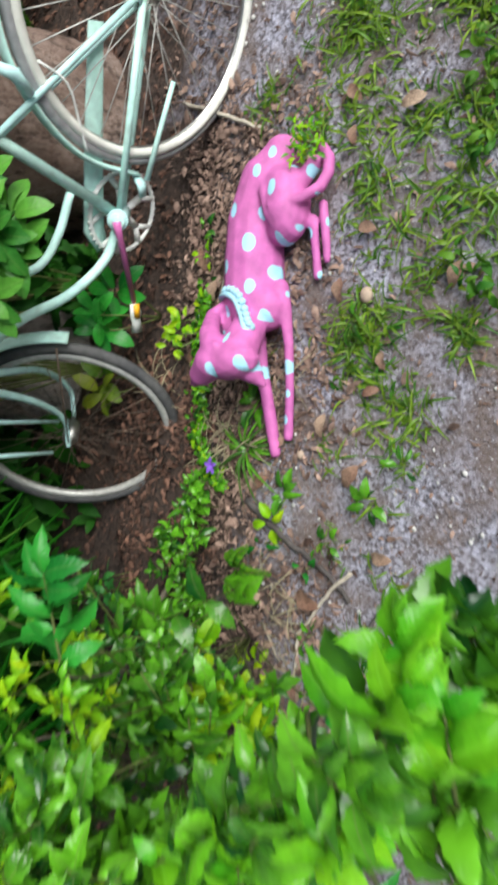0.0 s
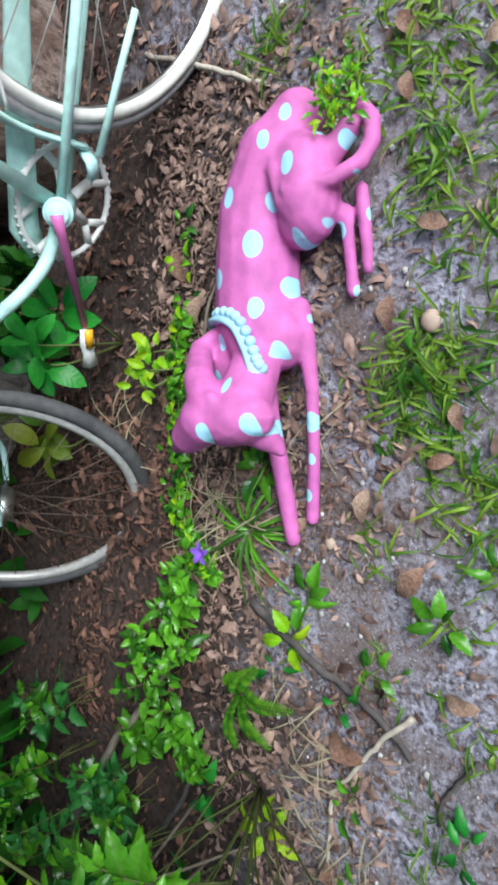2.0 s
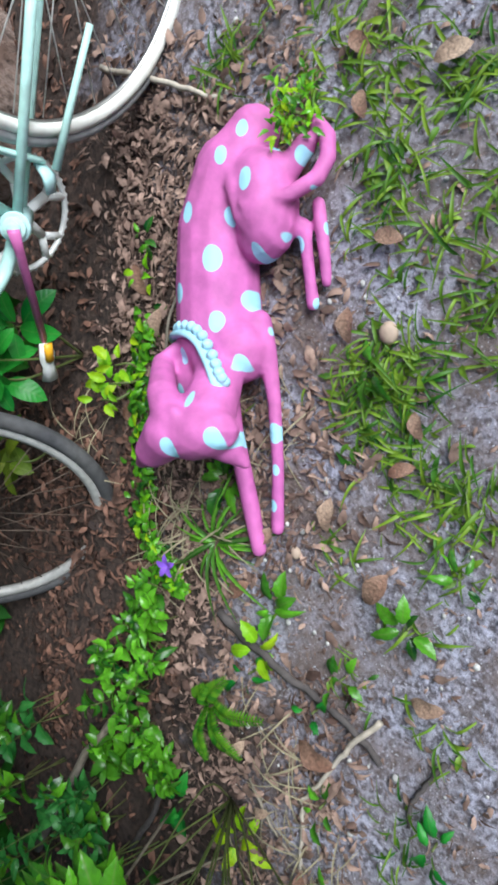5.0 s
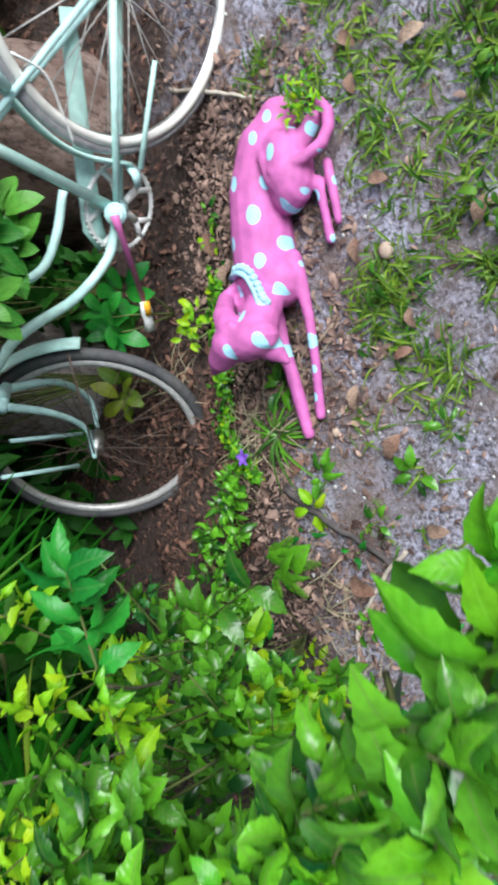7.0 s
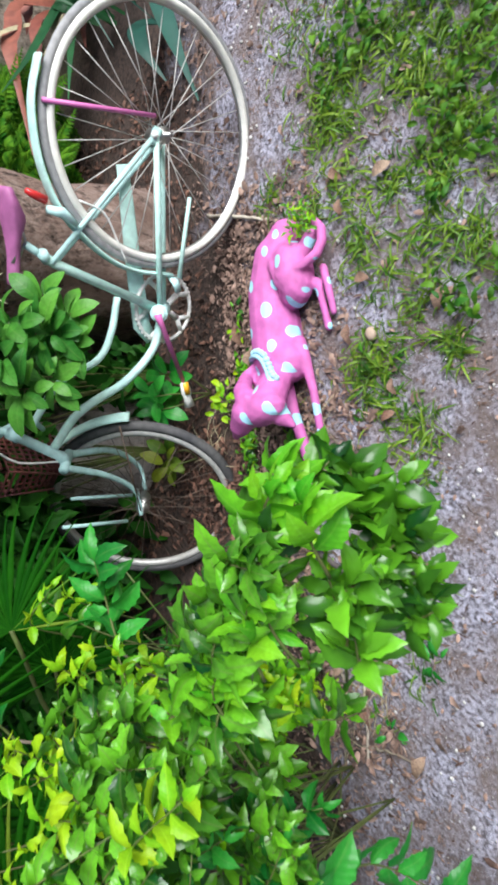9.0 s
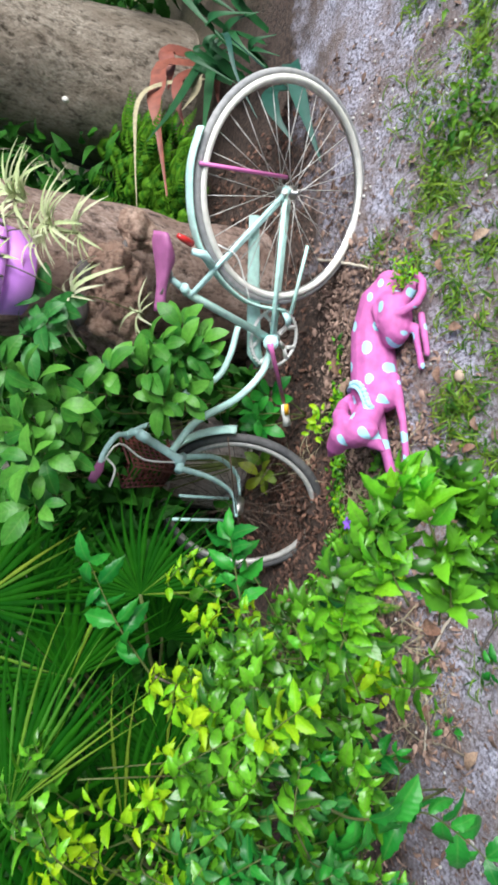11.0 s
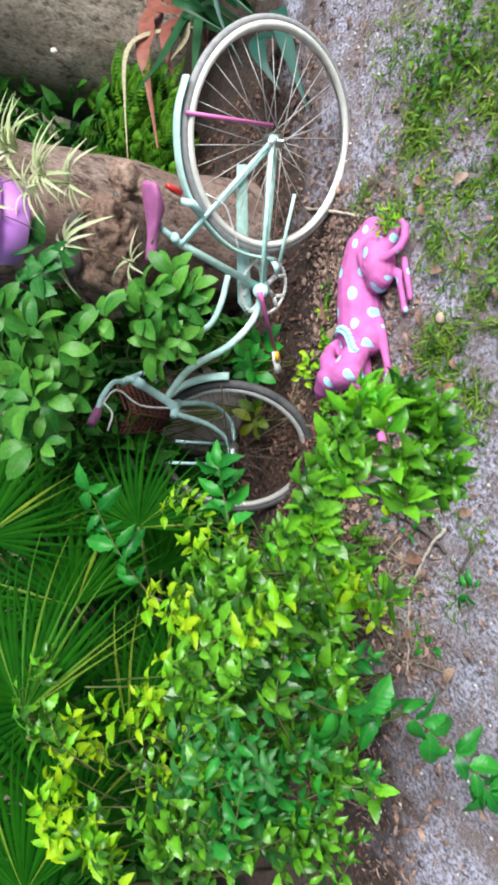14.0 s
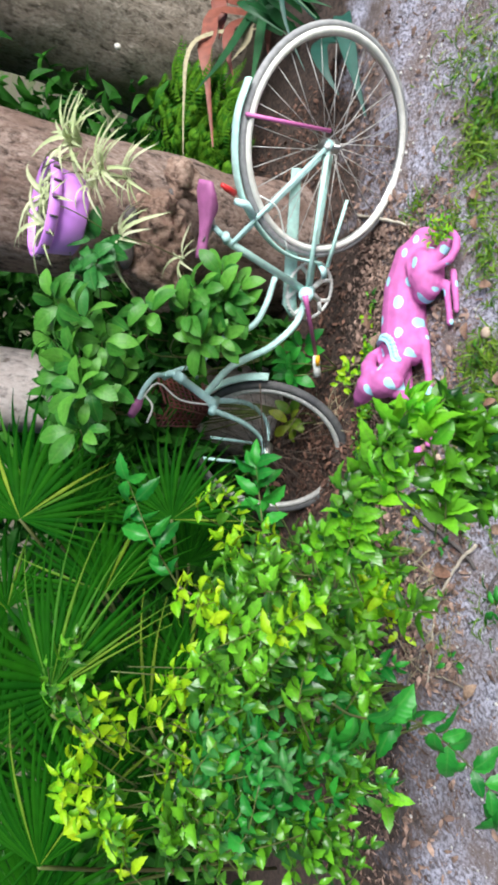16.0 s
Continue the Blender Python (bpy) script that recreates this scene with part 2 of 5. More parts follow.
sb.inputs["Roughness"].default_value = 0.95
stc = sn.new("ShaderNodeTexCoord")


def soil_noise(scale, detail=6.0, rough=0.6):
    tex = sn.new("ShaderNodeTexNoise")
    tex.inputs["Scale"].default_value, tex.inputs["Detail"].default_value, tex.inputs["Roughness"].default_value = scale, detail, rough
    sl.new(stc.outputs["Object"], tex.inputs["Vector"])
    return tex


def soil_mix(fac, a, b, lo, hi, top=1.0):
    ramp = sn.new("ShaderNodeMapRange")
    ramp.inputs[1].default_value, ramp.inputs[2].default_value, ramp.inputs[4].default_value = lo, hi, top
    sl.new(fac, ramp.inputs[0])
    mix = sn.new("ShaderNodeMix")
    mix.data_type = "RGBA"
    sl.new(ramp.outputs[0], mix.inputs[0])
    for socket, value in ((mix.inputs[6], a), (mix.inputs[7], b)):
        if isinstance(value, tuple):
            socket.default_value = (*value, 1)
        else:
            sl.new(value, socket)
    return mix.outputs[2]


sand = soil_mix(soil_noise(105, 5, 0.6).outputs["Fac"], (0.56, 0.545, 0.66), (0.11, 0.097, 0.115), 0.42, 0.62)
sand = soil_mix(soil_noise(30, 6, 0.7).outputs["Fac"], sand, (0.13, 0.11, 0.11), 0.48, 0.70, 0.75)
sand = soil_mix(soil_noise(6, 5).outputs["Fac"], sand, (0.19, 0.14, 0.12), 0.40, 0.62, 0.9)
sand = soil_mix(soil_noise(240, 3, 0.5).outputs["Fac"], sand, (0.72, 0.72, 0.80), 0.62, 0.74)
humus = soil_mix(soil_noise(70, 5).outputs["Fac"], (0.085, 0.055, 0.042), (0.022, 0.015, 0.012), 0.4, 0.65)
sep = sn.new("ShaderNodeSeparateXYZ")
sl.new(stc.outputs["Object"], sep.inputs[0])
edge = sn.new("ShaderNodeMath")
edge.operation = "MULTIPLY_ADD"
edge.inputs[1].default_value = 0.55
sl.new(soil_noise(6, 4).outputs["Fac"], edge.inputs[0])
sl.new(sep.outputs["Y"], edge.inputs[2])
# faint painted shade: towards low x the soil leans to the dark mix
shade_side = sn.new("ShaderNodeMapRange")
shade_side.inputs[1].default_value, shade_side.inputs[2].default_value, shade_side.inputs[4].default_value = 0.05, -0.20, 0.02
sl.new(sep.outputs["X"], shade_side.inputs[0])
rotted = sn.new("ShaderNodeMath")
bare = sn.new("ShaderNodeMapRange")
bare.inputs[1].default_value, bare.inputs[2].default_value, bare.inputs[4].default_value = 0.80, 1.02, -0.24
sl.new(sep.outputs["X"], bare.inputs[0])
both_sides = sn.new("ShaderNodeMath")
sl.new(edge.outputs[0], both_sides.inputs[0])
sl.new(bare.outputs[0], both_sides.inputs[1])
sl.new(both_sides.outputs[0], rotted.inputs[0])
sl.new(shade_side.outputs[0], rotted.inputs[1])
ground_colour = soil_mix(rotted.outputs[0], sand, humus, 0.30, 0.46)
reach = sn.new("ShaderNodeVectorMath")
reach.operation = "LENGTH"
sl.new(stc.outputs["Object"], reach.inputs[0])
meadow = soil_mix(soil_noise(1.3, 6).outputs["Fac"], (0.10, 0.13, 0.04), (0.16, 0.13, 0.09), 0.40, 0.60)
ground_colour = soil_mix(reach.outputs["Value"], ground_colour, meadow, 2.2, 4.0)
sl.new(ground_colour, sb.inputs["Base Color"])
sbump = sn.new("ShaderNodeBump")
sbump.inputs["Strength"].default_value, sbump.inputs["Distance"].default_value = 0.9, 0.01
sl.new(soil_noise(110, 8, 0.7).outputs["Fac"], sbump.inputs["Height"])
sl.new(sbump.outputs[0], sb.inputs["Normal"])


class Mesh:
    """Vertices and faces in world metres, gathered before they are linked."""

    def __init__(self):
        self.v, self.f = [], []

    def add(self, verts, faces):
        k = len(self.v)
        self.v += [tuple(p) for p in verts]
        self.f += [tuple(i + k for i in face) for face in faces]
        return self

    def tube(self, pts, radius, seg=8, flat=1.0, side=None, closed=False):
        """A round or flattened tube along points; radius: one, or one a point."""
        pts = [Vector(p) for p in pts]
        n = len(pts)
        rad = radius if isinstance(radius, (list, tuple)) else [radius] * n
        verts, ref = [], Vector(side) if side else None
        for i, p in enumerate(pts):
            a = pts[(i - 1) % n] if closed or i else p
            b = pts[(i + 1) % n] if closed or i < n - 1 else p
            d = (b - a).normalized()
            if ref is None:
                ref = Vector((0, 0, 1)) if abs(d.z) < 0.9 else Vector((1, 0, 0))
            x = (ref - d * ref.dot(d)).normalized()
            if not side:
                ref = x
            y = d.cross(x)
            for s in range(seg):
                w = 2 * math.pi * s / seg
                verts.append(p + x * (rad[i] * math.cos(w)) + y * (rad[i] * flat * math.sin(w)))
        faces = []
        for i in range(n if closed else n - 1):
            for s in range(seg):
                a, b, j = i * seg, ((i + 1) % n) * seg, (s + 1) % seg
                faces.append((a + s, a + j, b + j, b + s))
        if not closed:
            faces += [tuple(range(seg))[::-1], tuple((n - 1) * seg + s for s in range(seg))]
        return self.add(verts, faces)

    def ball(self, c, r, seg=12, rings=8, axes=None):
        ax = axes or (Vector((1, 0, 0)), Vector((0, 1, 0)), Vector((0, 0, 1)))
        r = r if isinstance(r, (tuple, list)) else (r, r, r)
        verts = []
        for i in range(rings + 1):
            u = math.pi * i / rings
            for s in range(seg):
                w = 2 * math.pi * s / seg
                q = ax[0] * (r[0] * math.sin(u) * math.cos(w)) + ax[1] * (r[1] * math.sin(u) * math.sin(w)) + ax[2] * (r[2] * math.cos(u))
                verts.append(Vector(c) + q)
        faces = [(i * seg + s, (i + 1) * seg + s, (i + 1) * seg + (s + 1) % seg, i * seg + (s + 1) % seg) for i in range(rings) for s in range(seg)]
        return self.add(verts, faces)


def thing(name, base, label, category, group="", kind=""):
    ob = new(name)
    ob.location = base
    ob.empty_display_size = 0.05
    ob["at"] = tuple(base)
    return tagged(ob, label, category, group, kind)


def to_data(name, mesh, mat, origin=(0, 0, 0), smooth=True, weld=False):
    data = bpy.data.meshes.new(name)
    o = Vector(origin)
    data.from_pydata([Vector(p) - o for p in mesh.v], [], mesh.f)
    if weld:
        bm = bmesh.new()
        bm.from_mesh(data)
        bmesh.ops.remove_doubles(bm, verts=bm.verts, dist=1e-5)
        bmesh.ops.recalc_face_normals(bm, faces=bm.faces)
        bm.to_mesh(data)
        bm.free()
    data.materials.append(mat)
    if smooth:
        data.polygons.foreach_set("use_smooth", [True] * len(data.polygons))
    data.update()
    return data


def part(name, mesh, mat, parent, label="", kind="", smooth=True):
    """One mesh under a thing or under a part; its points are given in world metres."""
    root = parent
    while root.parent:
        root = root.parent
    ob = new(name, to_data(name, mesh, mat, root["at"], smooth))
    ob.parent = parent
    return tagged(ob, label, kind=kind)


def solid(name, mesh, mat, label, category, group="", kind="", smooth=True, weld=False):
    """A thing that is one mesh."""
    lo = np.array(mesh.v)
    base = Vector((*(lo[:, :2].mean(0)), lo[:, 2].min()))
    ob = new(name, to_data(name, mesh, mat, base, smooth, weld))
    ob.location = base
    ob["at"] = tuple(base)
    return tagged(ob, label, category, group, kind)


def curve(pts, n=16):
    """A smooth line through points (Catmull-Rom)."""
    p = [Vector(q) for q in pts]
    p = [p[0] * 2 - p[1]] + p + [p[-1] * 2 - p[-2]]
    out, spans = [], len(p) - 3
    for i in range(n + 1):
        x = i / n * spans
        k = min(int(x), spans - 1)
        t = x - k
        a, b, c, d = p[k : k + 4]
        out.append(0.5 * ((2 * b) + (c - a) * t + (2 * a - 5 * b + 4 * c - d) * t * t + (3 * b - a - 3 * c + d) * t * t * t))
    return out


# ---- leaves ----
def blade(width, fold=0.25, droop=0.25, rows=5, peak=0.42, wave=0.0, tip=1.0):
    """Points and faces of a leaf one unit long along +x, its face to +z."""
    verts, faces = [], []
    for i in range(rows + 1):
        s = i / rows
        w = width * 0.5 * max(0.02, math.sin(math.pi * s ** (math.log(0.5) / math.log(peak)))) ** tip if 0 < s < 1 else width * 0.01
        z = -droop * s * s + 0.12 * math.sin(math.pi * s)
        for side in (-1, 0, 1):
            verts.append((s, side * w, z + (abs(side) * fold * w * 2) + wave * math.sin(9 * s + side * 2) * w))
    for i in range(rows):
        for k in (0, 1):
            a = 3 * i + k
            faces.append((a, a + 3, a + 4, a + 1))
    return np.array(verts), faces


def toothed(width, fold, droop, rows=9, peak=0.36, curl=0.0, twist=0.0, teeth=0.10):
    """A leaf blade with a toothed edge, a sunken midrib and a lobed, slightly twisted surface."""
    verts, faces = [], []
    for i in range(rows + 1):
        s = i / rows
        w = width * 0.5 * max(0.02, math.sin(math.pi * s ** (math.log(0.5) / math.log(peak)))) ** 0.75 if 0 < s < 1 else width * 0.01
        w *= 1 + (teeth if i % 2 else -teeth)
        z = -droop * s * s + 0.10 * math.sin(math.pi * s)
        for c in (-1.0, -0.5, 0.0, 0.5, 1.0):
            lift = abs(c) * fold * w * 2 - curl * (abs(c) ** 2) * w + twist * c * w * (s - 0.3)
            lift += 0.10 * w * math.sin(13 * s + 2.5 * c) * abs(c)
            verts.append((s + 0.05 * abs(c) * (0.5 - s), c * w, z + lift))
    for i in range(rows):
        for k in range(4):
            a = 5 * i + k
            faces.append((a, a + 5, a + 6, a + 1))
    return np.array(verts), faces


def turn_to(p, d, up, size):
    x = Vector(d).normalized()
    z = Vector(up) - x * Vector(up).dot(x)
    z = z.normalized() if z.length > 1e-4 else x.orthogonal().normalized()
    y = z.cross(x)
    m = Matrix((x, y, z)).transposed().to_4x4()
    return Matrix.Translation(p) @ m @ Matrix.Diagonal((size, size, size, 1))


def leaf_data(name, shape, mat):
    m = Mesh().add(*shape)
    return to_data(name, m, mat)


SHAPES = {
    "ovate": toothed(0.46, 0.16, 0.22, curl=0.20, peak=0.42),
    "ovate_b": toothed(0.40, 0.05, 0.42, curl=0.45, twist=0.7, peak=0.40),
    "ovate_c": toothed(0.50, 0.30, 0.10, curl=0.10, twist=-0.6, peak=0.44),
    "narrow": blade(0.36, 0.15, 0.30, 5, 0.42, 0.05),
    "broad": blade(0.50, 0.08, 0.16, 8, 0.52, 0.03, 0.62),
    "grassy": blade(0.07, 0.35, 0.65, 6, 0.30, 0.0, 0.6),
    "ribbon": blade(0.10, 0.30, 0.60, 7, 0.35, 0.0, 0.6),
    "tuft": blade(0.105, 0.30, 0.50, 6, 0.35, 0.05, 0.7),
    "stalk": blade(0.022, 0.3, 0.25, 6, 0.4, 0.0, 0.5),
}
LEAF = {}


def leaf_object(shape, mat, m, parent, name="leaf"):
    """One leaf as a part; leaves of a shape and colour share their mesh."""
    if shape == "ovate":
        shape = ("ovate", "ovate_b", "ovate_c")[int(RNG.integers(3))]
    key = (shape, mat.name)
    if key not in LEAF:
        LEAF[key] = leaf_data(shape + "_leaf", SHAPES[shape], mat)
    ob = new(name, LEAF[key])
    ob.parent = parent
    ob.matrix_local = Matrix.Translation(-Vector(parent["at"])) @ m
    return ob


def leaf_points(shape, m):
    if shape == "ovate":
        shape = ("ovate", "ovate_b", "ovate_c")[int(RNG.integers(3))]
    v, f = SHAPES[shape]
    a = np.array(m)
    return v @ a[:3, :3].T + a[:3, 3], f


def rand(lo, hi):
    return float(RNG.uniform(lo, hi))


def jitter(s):
    return Vector(RNG.normal(0, s, 3))


def shoot(base, tip, pairs, size, bend=0.15, start=0.3):
    """A bent stem and the poses of its opposite leaves, smaller towards the tip."""
    base, tip = Vector(base), Vector(tip)
    mid = base.lerp(tip, 0.5) + jitter(bend * (tip - base).length * 0.5) + Vector((0, 0, bend * (tip - base).length))
    line = curve([base, mid, tip], 10)
    leaves = []
    for i in range(pairs):
        s = start + (1 - start) * (i + 1) / pairs
        k = min(int(s * 10), 9)
        p = line[k].lerp(line[k + 1], s * 10 - k)
        d = (line[k + 1] - line[k]).normalized()
        a = d.orthogonal().normalized()
        spin = i * 1.57 + rand(-0.5, 0.5)
        out = (Matrix.Rotation(spin, 3, d) @ a)
        for sign in (1, -1):
            way = (out * sign + d * rand(0.25, 0.7) + jitter(0.15)).normalized()
            way.z = way.z * 0.6 - 0.05
            up = (Vector((0, -0.35, 1)) + jitter(0.7))
            scale = size * rand(0.55, 1.25) * (1.0 - 0.35 * max(0.0, s - 0.7) / 0.3)
            leaves.append((p, way, up, scale))
        if i == pairs - 1:
            leaves.append((p, d + jitter(0.15), Vector((0, -0.5, 1)), size * 0.6))
    return line, leaves


# ---- ground ----
def ground_height(x, y):
    bed = -0.03 * min(1.0, max(0.0, (y - 0.15) / 0.25))
    # leaves have heaped up against the front wheel
    heap = 0.055 * math.exp(-((x - 0.26) / 0.11) ** 2 - ((y - 0.42) / 0.09) ** 2)
    return bed + heap + 0.012 * noise.noise((x * 4, y * 4, 0.3)) + 0.006 * noise.noise((x * 14, y * 14, 1.3))


def steps(lo, hi, d, far):
    near = list(np.arange(lo, hi + d / 2, d))
    out, g = [], d
    while not out or out[-1] < far:
        g *= 1.5
        out.append((out[-1] if out else 0.0) + g)
    return [lo - o for o in reversed(out)] + near + [hi + o for o in out]


gx, gy = steps(-1.6, 2.6, 0.03, 150), steps(-1.4, 2.4, 0.03, 150)
soil = Mesh()
soil.v = [(x, y, ground_height(x, y) if abs(x) < 4 and abs(y) < 4 else -0.02) for y in gy for x in gx]
nx = len(gx)
soil.f = [(j * nx + i, j * nx + i + 1, (j + 1) * nx + i + 1, (j + 1) * nx + i) for j in range(len(gy) - 1) for i in range(nx - 1)]
ground = new("ground", to_data("ground", soil, SOIL))
tagged(ground, "sandy grey soil with rotted brown leaf litter", "ground", kind="structure")


# ---- bicycle ----
# it stands on its side stand; places on it are given in its own plane, from the rear hub
HUB = Vector((1.0619, 0.1279, 0.2788))
PLANE = Vector((-0.4365, -0.8916, -0.1206)).normalized()
NEAR = Vector((-0.494, -0.605, 0.625)).normalized()
ALONG = Vector((0, 0, 1)).cross(PLANE).normalized()
RISE = PLANE.cross(ALONG)


def on_bike(a, b, off=0.0):
    """A place in the leaning plane of the bicycle, off metres towards the viewer's side."""
    return HUB + ALONG * a + RISE * b + NEAR * off


def wheel(owner, name, c, a, b, u, w, side, radius=0.0105, hub_half=0.05, wall=True):
    """A wheel with tyre, pale wall, rim, hub and spokes; u and w: its axes, a and b: its half widths."""
    c = Vector(c)

    def ring(k, off=0.0, n=64):
        return [c + u * ((a + k) * math.cos(2 * math.pi * i / n)) + w * ((b + k) * math.sin(2 * math.pi * i / n)) + side * off for i in range(n)]

    whole = part(name, Mesh().tube(ring(0.0), radius, 12, side=side, closed=True), TYRE_GREY if wall else RUBBER, owner, "grey weathered tyre" if wall else "dark worn tyre")
    if wall:
        part("whitewall", Mesh().tube(ring(-0.0145, 0.005), 0.0108, 10, side=side, closed=True, flat=0.95), CREAM, whole, "cream side wall of the tyre")
    part("rim", Mesh().tube(ring(-0.022 if wall else -0.019), 0.0055 if wall else 0.011, 8, side=side, closed=True), STEEL if wall else PALE_STEEL, whole, "dull steel rim")
    part("hub", Mesh().tube([c - side * hub_half, c - side * 0.028, c - side * 0.026, c + side * 0.026, c + side * 0.028, c + side * hub_half],
                            [0.006, 0.006, 0.02, 0.02, 0.006, 0.006], 12), STEEL, whole)
    n = 32
    for i in range(n):
        w0 = 2 * math.pi * (i + 0.5) / n
        w1 = w0 + (0.5 if i % 4 < 2 else -0.5)
        sgn = 1 if i % 2 else -1
        start = c + u * (0.018 * math.cos(w1)) + w * (0.018 * math.sin(w1)) + side * (0.027 * sgn)
        stop = c + u * ((a - 0.03) * math.cos(w0)) + w * ((b - 0.03) * math.sin(w0))
        part("spoke", Mesh().tube([start, stop], 0.0012 if wall else 0.0009, 4), SPOKE if wall else RUSTY, whole)
    return whole


bike = thing("bicycle", (0.75, 0.25, 0.0), "old mint-green step-through bicycle with pink details, leaning in the garden", "bicycle")
wheel(bike, "rear_wheel", HUB, 0.2985, 0.2985, ALONG, RISE, PLANE)
BB = on_bike(-0.409, -0.074)
seat_joint, seat_top = on_bike(-0.333, 0.243), on_bike(-0.304, 0.311)
part("seat_tube", Mesh().tube([BB, seat_joint, on_bike(-0.322, 0.269)], 0.0112, 12), MINT, bike)
part("seat_post", Mesh().tube([on_bike(-0.324, 0.266), seat_top], 0.0085, 10), MINT2, bike)
part("seat_clamp", Mesh().tube([on_bike(-0.331, 0.263, -0.012), on_bike(-0.313, 0.264, 0.02)], 0.0125, 10), MINT2, bike)
part("down_tube", Mesh().tube(curve([BB, on_bike(-0.507, -0.063), on_bike(-0.596, 0.01), on_bike(-0.652, 0.102), on_bike(-0.693, 0.153), on_bike(-0.768, 0.2)], 24), 0.0108, 12), MINT, bike)
part("top_tube", Mesh().tube(curve([on_bike(-0.389, 0.066), on_bike(-0.476, 0.072), on_bike(-0.547, 0.103), on_bike(-0.604, 0.2), on_bike(-0.716, 0.265)], 24), 0.0088, 12), MINT, bike)
part("head_tube", Mesh().tube([on_bike(-0.724, 0.317), on_bike(-0.736, 0.292), on_bike(-0.738, 0.289), on_bike(-0.788, 0.183), on_bike(-0.79, 0.18), on_bike(-0.803, 0.162)], [0.0155, 0.0155, 0.0125, 0.0125, 0.016, 0.016], 12), MINT2, bike)
for off in (0.036, -0.045):
    part("chain_stay", Mesh().tube([BB + NEAR * (off * 0.6), HUB + NEAR * off + ALONG * 0.01], 0.0075, 10), MINT, bike)
    part("seat_stay", Mesh().tube([seat_joint + NEAR * off * 0.3, HUB + NEAR * off], 0.0066, 10), MINT2, bike)
    part("dropout", Mesh().tube([HUB + NEAR * off - ALONG * 0.022 + RISE * 0.006, HUB + NEAR * off + ALONG * 0.016 - RISE * 0.006], [0.010, 0.014], 10, flat=0.5), MINT2, bike)
    part("axle_nut", Mesh().tube([HUB + NEAR * off, HUB + NEAR * off * 1.35], 0.009, 6), WHITE, bike)
part("rear_fender", Mesh().tube(curve([on_bike(0.071, 0.315), on_bike(-0.013, 0.323), on_bike(-0.092, 0.308), on_bike(-0.158, 0.281), on_bike(-0.217, 0.238), on_bike(-0.27, 0.168),
     on_bike(-0.306, 0.093), on_bike(-0.32, 0.019), on_bike(-0.315, -0.087)], 36), 0.016, 10, flat=0.35, side=PLANE), MINT, bike)
part("fender_stay", Mesh().tube([on_bike(-0.01, 0.291, 0.02), on_bike(0.040, 0.004, 0.047)], 0.0055, 8), PINK, bike, "pink fender stay")
part("chain_guard", Mesh().tube([on_bike(-0.089, 0.104, -0.05), on_bike(-0.278, 0.052, -0.05), on_bike(-0.463, -0.005, -0.05), on_bike(-0.498, -0.04, -0.05)],
     [0.018, 0.023, 0.027, 0.017], 12, flat=0.35, side=RISE), MINT, bike)
ring_c = BB - NEAR * 0.035


def round_in_plane(c, r, k=1.0, n=36, turn=0.0):
    return [c + ALONG * (r * math.cos(turn + 2 * math.pi * i / n)) + RISE * (r * k * math.sin(turn + 2 * math.pi * i / n)) for i in range(n)]


chainring = part("chainring", Mesh().tube(round_in_plane(ring_c, 0.088), 0.0052, 6, side=NEAR, closed=True), WHITE, bike, "white-painted toothed chainring")
for i in range(5):
    w0 = 2 * math.pi * i / 5 + 0.5
    tip = ring_c + ALONG * (0.085 * math.cos(w0)) + RISE * (0.085 * math.sin(w0))
    fork_at = ring_c.lerp(tip, 0.62)
    sideways = (ALONG * -math.sin(w0) + RISE * math.cos(w0)) * 0.022
    arm = Mesh().tube([ring_c, fork_at], 0.0065, 8, flat=1.3, side=NEAR).tube([fork_at, tip + sideways], 0.005, 8, flat=1.3, side=NEAR).tube([fork_at, tip - sideways], 0.005, 8, flat=1.3, side=NEAR)
    part("arm", arm, WHITE, chainring)
teeth = round_in_plane(ring_c, 0.0925, n=44)
for p in teeth:
    part("tooth", Mesh().tube([p - NEAR * 0.002, p + NEAR * 0.002], 0.0034, 5), WHITE, chainring)
part("bottom_bracket", Mesh().tube([BB - NEAR * 0.04, BB + NEAR * 0.036], 0.018, 18), MINT2, bike)
for rr, oo in ((0.023, 0.034), (0.017, 0.041), (0.010, 0.047)):
    part("bearing_cup", Mesh().tube([BB + NEAR * oo, BB + NEAR * (oo + 0.001), BB + NEAR * (oo + 0.006), BB + NEAR * (oo + 0.007)], [rr * 0.9, rr, rr, rr * 0.9], 20), MINT if rr == 0.017 else MINT2, bike)
crank_end = on_bike(-0.591, -0.183, 0.02)
part("crank_arm", Mesh().tube([BB + NEAR * 0.055, BB.lerp(crank_end, 0.15) + NEAR * 0.045, crank_end], [0.0095, 0.0075, 0.0065], 10), PINK, bike, "pink crank arm")
pedal = part("pedal", Mesh().tube([crank_end, on_bike(-0.616, -0.197, 0.022), on_bike(-0.635, -0.206, 0.022), on_bike(-0.658, -0.217, 0.022)], [0.011, 0.016, 0.012, 0.017], 6, flat=0.75), WHITE, bike, "worn pale grey pedal")
part("reflector", Mesh().tube([on_bike(-0.589, -0.192, 0.034), on_bike(-0.619, -0.207, 0.037)], 0.009, 6, flat=0.6), YELLOW, pedal, "orange pedal reflector")
part("kickstand", Mesh().tube([on_bike(-0.313, -0.126, 0.04), on_bike(-0.206, -0.127, 0.05), on_bike(-0.111, -0.13, 0.065)], [0.0068, 0.0055, 0.005], 8), MINT, bike)
